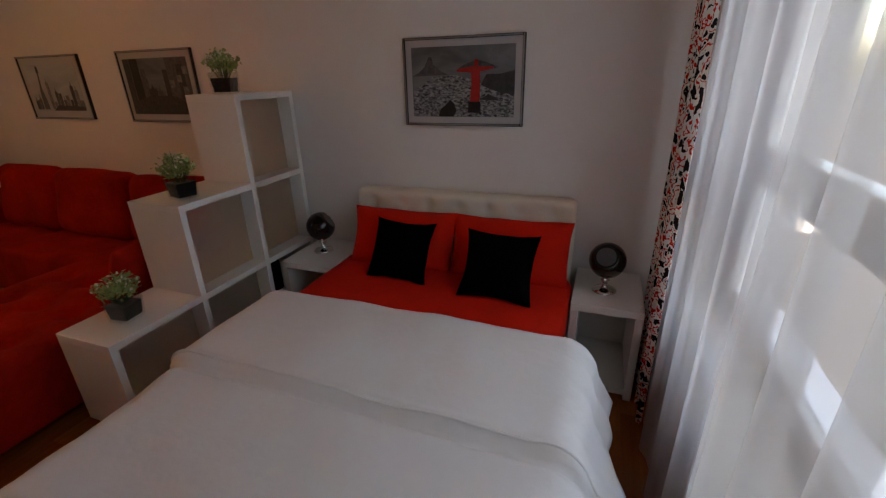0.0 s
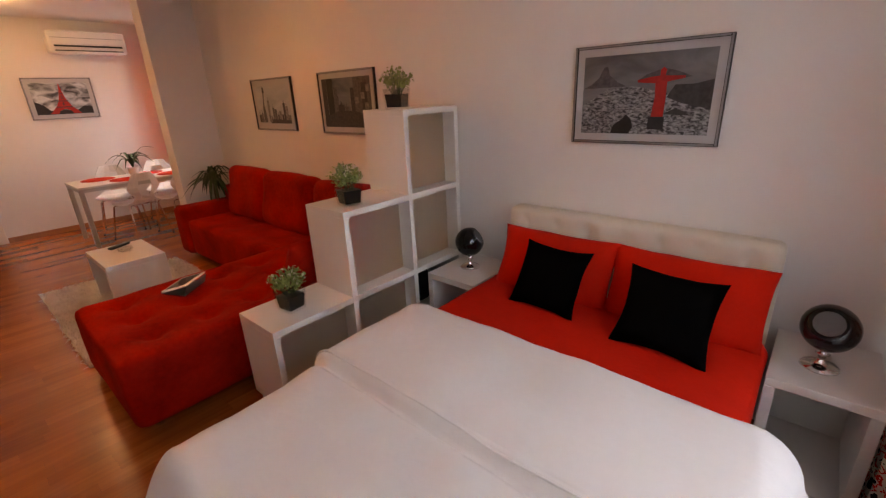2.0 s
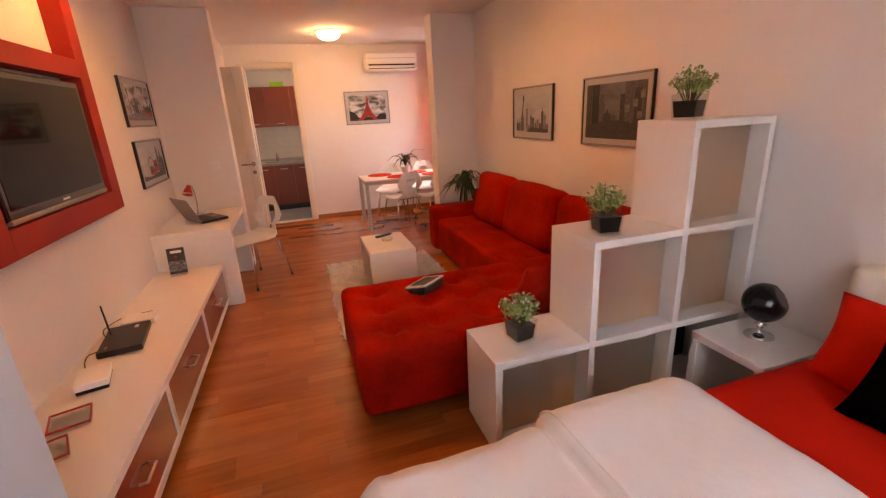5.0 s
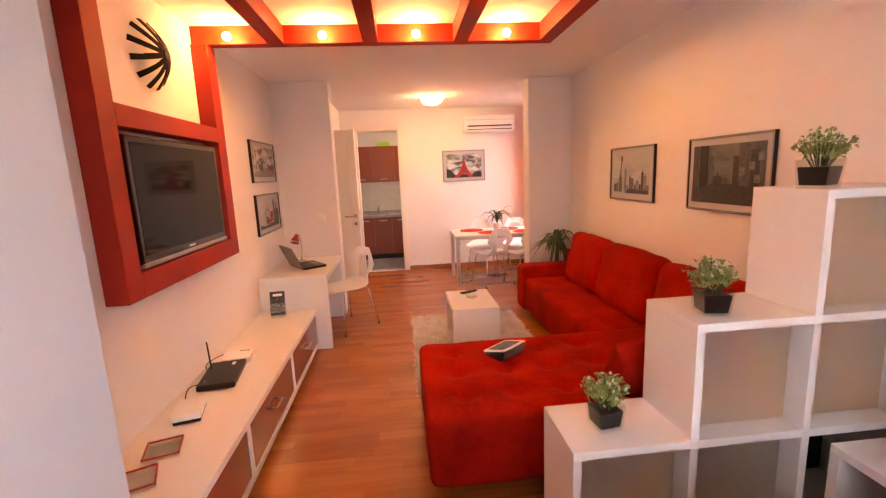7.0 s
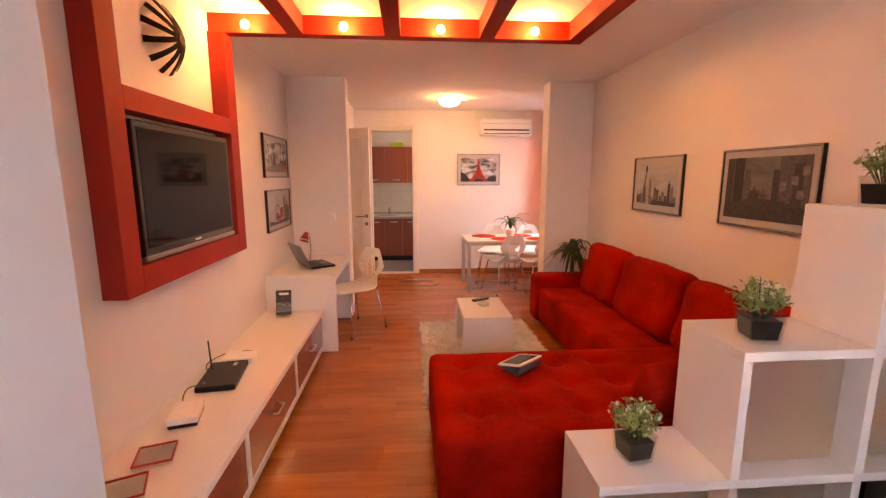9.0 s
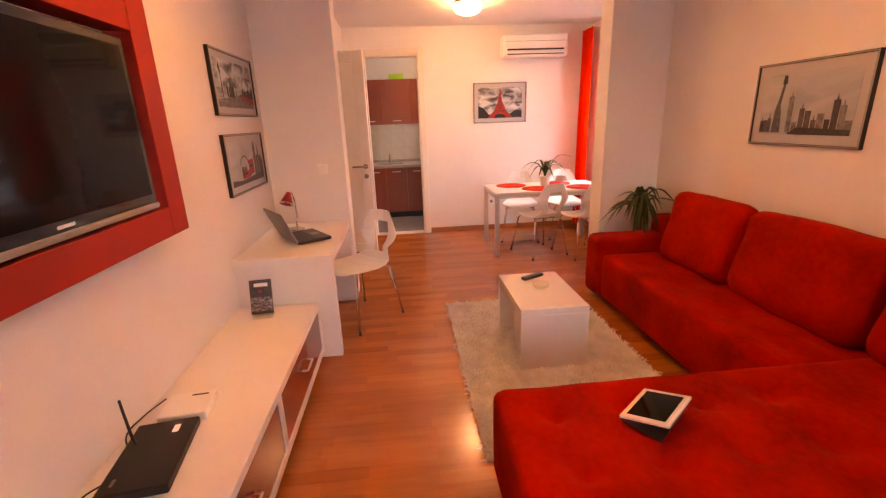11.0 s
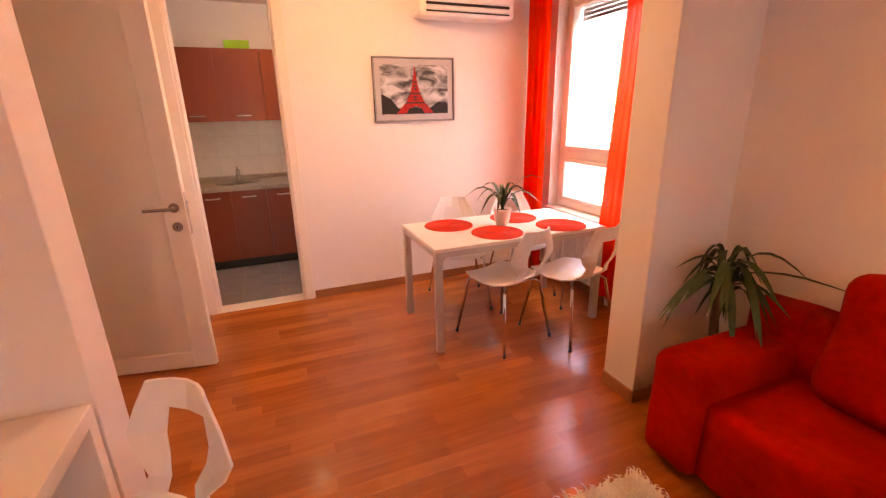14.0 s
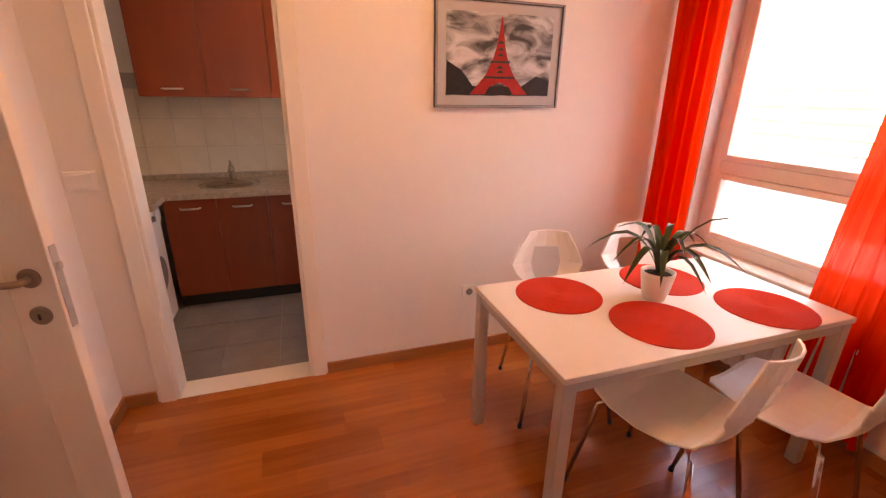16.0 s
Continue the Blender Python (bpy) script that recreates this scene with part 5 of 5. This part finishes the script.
fp = thing("floor_plant", (-5.54, 2.40, 0), "dark green dracaena in a grey pot behind the sofa arm", "plant")
part("pot", lathe([(0.09, 0), (0.12, 0.24), (0.125, 0.25), (0.115, 0.25), (0.10, 0.22), (0.0005, 0.22)], 28), GREYP, fp, "grey flower pot", True)
part("trunk", tube([(0, 0, 0.2), (0.01, 0.005, 0.35), (-0.005, 0.0, 0.5), (0.01, 0, 0.75)], 0.024, 10, taper=0.75), BARK, fp, "brown trunk", True)
bm = bmesh.new()
for i in range(40):
    yaw = i * 2.4
    free = math.sin(yaw) < 0.35 and math.cos(yaw) > -0.55
    blade(bm, (0.01 + r.gauss(0, 0.014), r.gauss(0, 0.014), r.uniform(0.62, 0.75)), yaw, r.uniform(0.20, 0.34) if free else r.uniform(0.12, 0.17), r.uniform(0.026, 0.042), r.uniform(0.06, 0.17), r.uniform(0.08, 0.34))
blade(bm, (0.01, 0, 0.70), 0.15, 0.46, 0.024, 0.10, 0.02)
part("leaves", bm, LEAF, fp, "arching dark green leaves", True)

# air conditioner
ac = thing("air_conditioner", (XF, 1.70, 2.115), "white wall-mounted air conditioner with a dark air slot", "air conditioner")
part("body", softbox(0.0, 0.19, 0.0, 0.78, 0.0, 0.25, 0.03, 8, wob=0.0), WHITEP, ac, "", True)
part("front_panel", box(0.186, 0.196, 0.02, 0.76, 0.10, 0.235, 0.004), WHITEP, ac)
part("air_slot", box(0.15, 0.1955, 0.05, 0.73, 0.072, 0.090), BLACK, ac, "dark air outlet slot")
part("louvre", box(0.16, 0.20, 0.05, 0.73, 0.040, 0.064, 0.004), WHITEP, ac)
part("air_slot", box(0.14, 0.1935, 0.05, 0.73, 0.026, 0.036), BLACK, ac, "dark lower air slot")
part("panel_seam", box(0.19, 0.1968, 0.03, 0.75, 0.168, 0.172), GREYP, ac)
for z in (0.256,):
    for i in range(9):
        part("grille_slat", box(0.03, 0.16, 0.06 + i * 0.075, 0.11 + i * 0.075, 0.246, 0.254), WHITEP, ac)

# dining curtains
hang("red_curtain", curtain(-7.75, -7.43, 0.05, 2.40, 4, 0.030, 2.0, 90), REDCURT, (0, 2.715, 0), 0, "sheer red curtain beside the dining window")
hang("red_curtain", curtain(-6.84, -6.455, 0.08, 2.40, 5, 0.020, 6.0, 100, gather=0.42, pin=1.0), REDCURT, (0, 2.785, 0), 0, "sheer red curtain half across the dining window")
rod = thing("curtain_rod", (-7.75, 2.75, 2.415), "white curtain rod above the dining window", "curtain rod")
part("rod", tube([(0, 0, 0), (1.82, 0, 0)], 0.011, 10), WHITEP, rod, "", True)
for x in (0.25, 1.5):
    part("bracket", box(x - 0.01, x + 0.01, -0.01, 0.12, -0.01, 0.01), WHITEP, rod)
for i in range(9):
    for x0 in (0.02, 1.03):
        bm = bmesh.new()
        ring = [Vector((x0 + i * 0.035, 0.017 * math.cos(a), 0.017 * math.sin(a))) for a in [2 * math.pi * q / 10 for q in range(11)]]
        tube(ring, 0.002, 5, bm)
        part("ring", bm, WHITEP, rod)

# ---- kitchen ----
def unit(name, label, x0, x1, y0, y1, z0, z1, n, hz, group):
    """A kitchen unit facing +x with n doors side by side, each with a bow handle."""
    u = thing(name, (x0, y0, z0), label, "kitchen cabinet", group=group)
    w, d, h = y1 - y0, x1 - x0, z1 - z0
    part("carcass", box(0, d - 0.02, 0, w, 0, h), KITCHEN, u)
    for i in range(n):
        a, b = i * w / n + 0.002, (i + 1) * w / n - 0.002
        dr_ = part("door", box(d - 0.019, d, a, b, 0.002, h - 0.002, 0.002), KITCHEN, u)
        c = (a + b) / 2
        part("handle", tube([(d, c - 0.06, hz), (d + 0.025, c - 0.05, hz), (d + 0.028, c, hz), (d + 0.025, c + 0.05, hz), (d, c + 0.06, hz)], 0.006, 8), STEEL, dr_, "brushed steel bow handle", True)
    return u


unit("base_cabinet", "cherry wood base cabinet with two doors under the sink", -9.39, -8.83, -0.13, 0.50, 0.09, 0.77, 2, 0.62, "kitchen units")
unit("base_cabinet", "cherry wood base cabinet beside the sink cabinet", -9.39, -8.83, 0.502, 1.44, 0.09, 0.77, 3, 0.62, "kitchen units")
unit("wall_cabinet", "cherry wood wall cabinet with two doors above the sink", -9.39, -9.07, -0.20, 0.60, 1.40, 2.045, 2, 0.05, "kitchen units")
unit("wall_cabinet", "cherry wood wall cabinet beside the sink", -9.39, -9.07, 0.602, 1.44, 1.40, 2.045, 2, 0.05, "kitchen units")
kp = tagged(link("plinth", box(-9.3, -8.86, -0.13, 1.44, 0, 0.09), BLACK), "dark recessed plinth under the base cabinets", "plinth")
wt = bmesh.new()
box(-9.395, -8.80, -0.715, 1.445, 0.772, 0.81, 0.004, bm=wt)
box(-8.80, -8.52, -0.715, -0.10, 0.772, 0.81, 0.004, bm=wt)
wt = tagged(link("worktop", wt, WORKTOP), "mottled beige laminate worktop", "worktop")
up = tagged(link("worktop_upstand", box(-9.397, -9.375, -0.715, 1.445, 0.811, 0.85, 0.003), WORKTOP), "beige upstand along the worktop", "upstand")
sk = thing("sink", (-9.08, 0.25, 0.81), "round stainless steel sink set in the worktop", "sink")
bm = lathe([(0.20, 0.0), (0.20, 0.004), (0.175, 0.006), (0.165, 0.002), (0.12, 0.0035), (0.03, 0.0025)], 40)
part("bowl", bm, CHROME, sk, "polished round bowl", True)
# nearly flat disc: the shade inside the bowl is given by its darker steel
part("basin", lathe([(0.155, 0.0036), (0.155, 0.0066), (0.03, 0.0056)], 36), DSTEEL, sk, "flat steel basin disc, shade put into its darker colour", True)
part("drain", lathe([(0.028, 0.0058), (0.028, 0.0076), (0.01, 0.0076)], 18), BLACK, sk, "dark drain")
part("tap_base", lathe([(0.024, 0.004), (0.022, 0.05), (0.02, 0.10), (0.012, 0.12)], 20), DSTEEL, sk, "", True).location = (-0.19, 0, 0)
part("spout", tube([(-0.19, 0, 0.075), (-0.12, 0, 0.095), (-0.06, 0, 0.09), (-0.05, 0, 0.075)], 0.010, 10), DSTEEL, sk, "", True)
part("lever", tube([(-0.19, 0, 0.115), (-0.16, 0, 0.145)], 0.007, 8), DSTEEL, sk, "", True)
wm = thing("washing_machine", (-8.80, -0.715, 0), "white appliance under the worktop corner", "appliance")
part("body", box(0.012, 0.40, 0.0, 0.57, 0.015, 0.765, 0.012), WHITEP, wm)
part("control_panel", box(0.02, 0.39, 0.57, 0.576, 0.655, 0.755, 0.003), WHITEP, wm)
for x_ in (0.18, 0.26, 0.34):
    kn = lathe([(0.018, 0), (0.016, 0.016)], 16)
    bmesh.ops.transform(kn, matrix=pose(x_, 0.576, 0.705, -90), verts=kn.verts[:])
    part("knob", kn, GREYP, wm)
part("drawer", box(0.03, 0.13, 0.576, 0.582, 0.67, 0.74, 0.003), WHITEP, wm)
dd = lathe([(0.11, 0), (0.11, 0.008), (0.09, 0.012)], 30)
bmesh.ops.transform(dd, matrix=pose(0.21, 0.57, 0.36, -90), verts=dd.verts[:])
part("porthole", dd, GREYP, wm, "round grey porthole")
gb = thing("plastic_box", (-9.22, 0.42, 2.045), "small bright green plastic basket on the wall cabinet", "basket")
for a in ((-0.07, 0.07, -0.11, -0.105), (-0.07, 0.07, 0.105, 0.11), (-0.07, -0.065, -0.105, 0.105), (0.065, 0.07, -0.105, 0.105)):
    part("side", box(*a, 0, 0.08, 0.001), GREEN, gb)
part("bottom", box(-0.065, 0.065, -0.105, 0.105, 0, 0.005), GREEN, gb)
hk = thing("wall_ring", (-8.95, -0.72, 1.05), "white ring holder on the tiled wall", "holder")
bm = bmesh.new()
tube([(0.06 * math.cos(a), 0.02, 0.06 * math.sin(a)) for a in [2 * math.pi * q / 20 for q in range(21)]], 0.006, 6, bm)
part("ring", bm, WHITEP, hk, "", True)
part("mount", box(-0.012, 0.012, 0, 0.02, 0.045, 0.075, 0.003), WHITEP, hk)

# ---- tiles ----


def pieces(name, parent, material, boxes):
    """Objects of their own on one mesh for pieces of one size: (place, size) with shared data per size."""
    cache = {}
    for c, s in boxes:
        key = tuple(round(v, 4) for v in s)
        if key not in cache:
            bm = box(-s[0] / 2, s[0] / 2, -s[1] / 2, s[1] / 2, -s[2] / 2, s[2] / 2)
            bmesh.ops.recalc_face_normals(bm, faces=bm.faces[:])
            me_ = bpy.data.meshes.new(name)
            bm.to_mesh(me_), bm.free()
            me_.materials.append(material)
            cache[key] = me_
        ob = new(name, cache[key])
        ob.location = c
        ob.parent = parent


tl = []
for i in range(5):
    for j in range(7):
        tl.append(((-7.90 - 0.155 - i * 0.31, -0.56 + j * 0.31, -0.001), (0.306, 0.306, 0.008)))
pieces("tile", kfloor, FTILE, tl)
spl = tagged(link("splashback", box(-9.4, -9.396, -0.716, 1.44, 0.811, 1.55), GROUT), "cream glossy tile splashback over the worktop", "splashback", "", "structure")
tl = [((-9.394, -0.61 + i * 0.2, 0.95 + j * 0.2), (0.006, 0.197, 0.197)) for i in range(11) for j in range(3)]
pieces("tile", spl, KTILE, tl)
spl2 = tagged(link("splashback_side", box(-9.39, -7.95, -0.72, -0.716, 0.811, 1.55), GROUT), "cream glossy tile splashback on the side wall", "splashback", "", "structure")
tl = [((-9.29 + i * 0.2, -0.714, 0.95 + j * 0.2), (0.197, 0.006, 0.197)) for i in range(7) for j in range(3)]
pieces("tile", spl2, KTILE, tl)

# ---- parquet strips, running along y ----
fl = bpy.data.objects["floor"]
rp = random.Random(21)
near, rest = [], []
SW, SL = 0.07, 0.49
x = -7.77
while x < XW - 0.01:
    y = -0.75 - rp.random() * SL
    while y < 2.87:
        y0_, y1_ = max(y, -0.75), min(y + SL, 2.87)
        if y1_ - y0_ > 0.02:
            full = abs(y1_ - y0_ - SL) < 1e-6
            item = ((x + SW / 2, (y0_ + y1_) / 2, -0.002), (SW - 0.0003, y1_ - y0_ - 0.0003, 0.004))
            if full and -7.2 < x < -2.0 and -0.2 < (y0_ + y1_) / 2 < 2.0 and len(near) < 300:
                near.append(item)
            else:
                rest.append(item)
        y += SL
    x += SW
pieces("plank", fl, PLANKO, near)
vs_, fs_ = [], []
for c, s in rest:
    k = len(vs_)
    for dx in (-0.5, 0.5):
        for dy in (-0.5, 0.5):
            for dz in (-0.5, 0.5):
                vs_.append((c[0] + dx * s[0], c[1] + dy * s[1], c[2] + dz * s[2]))
    fs_ += [tuple(k + q for q in f) for f in ((0, 1, 3, 2), (4, 6, 7, 5), (0, 4, 5, 1), (2, 3, 7, 6), (0, 2, 6, 4), (1, 5, 7, 3))]
me = bpy.data.meshes.new("planks")
me.from_pydata(vs_, [], fs_)
me.materials.append(PLANKI)
ob = new("planks", me)
ob.parent = fl
tagged(ob, "reddish brown parquet strips", kind="stuff")
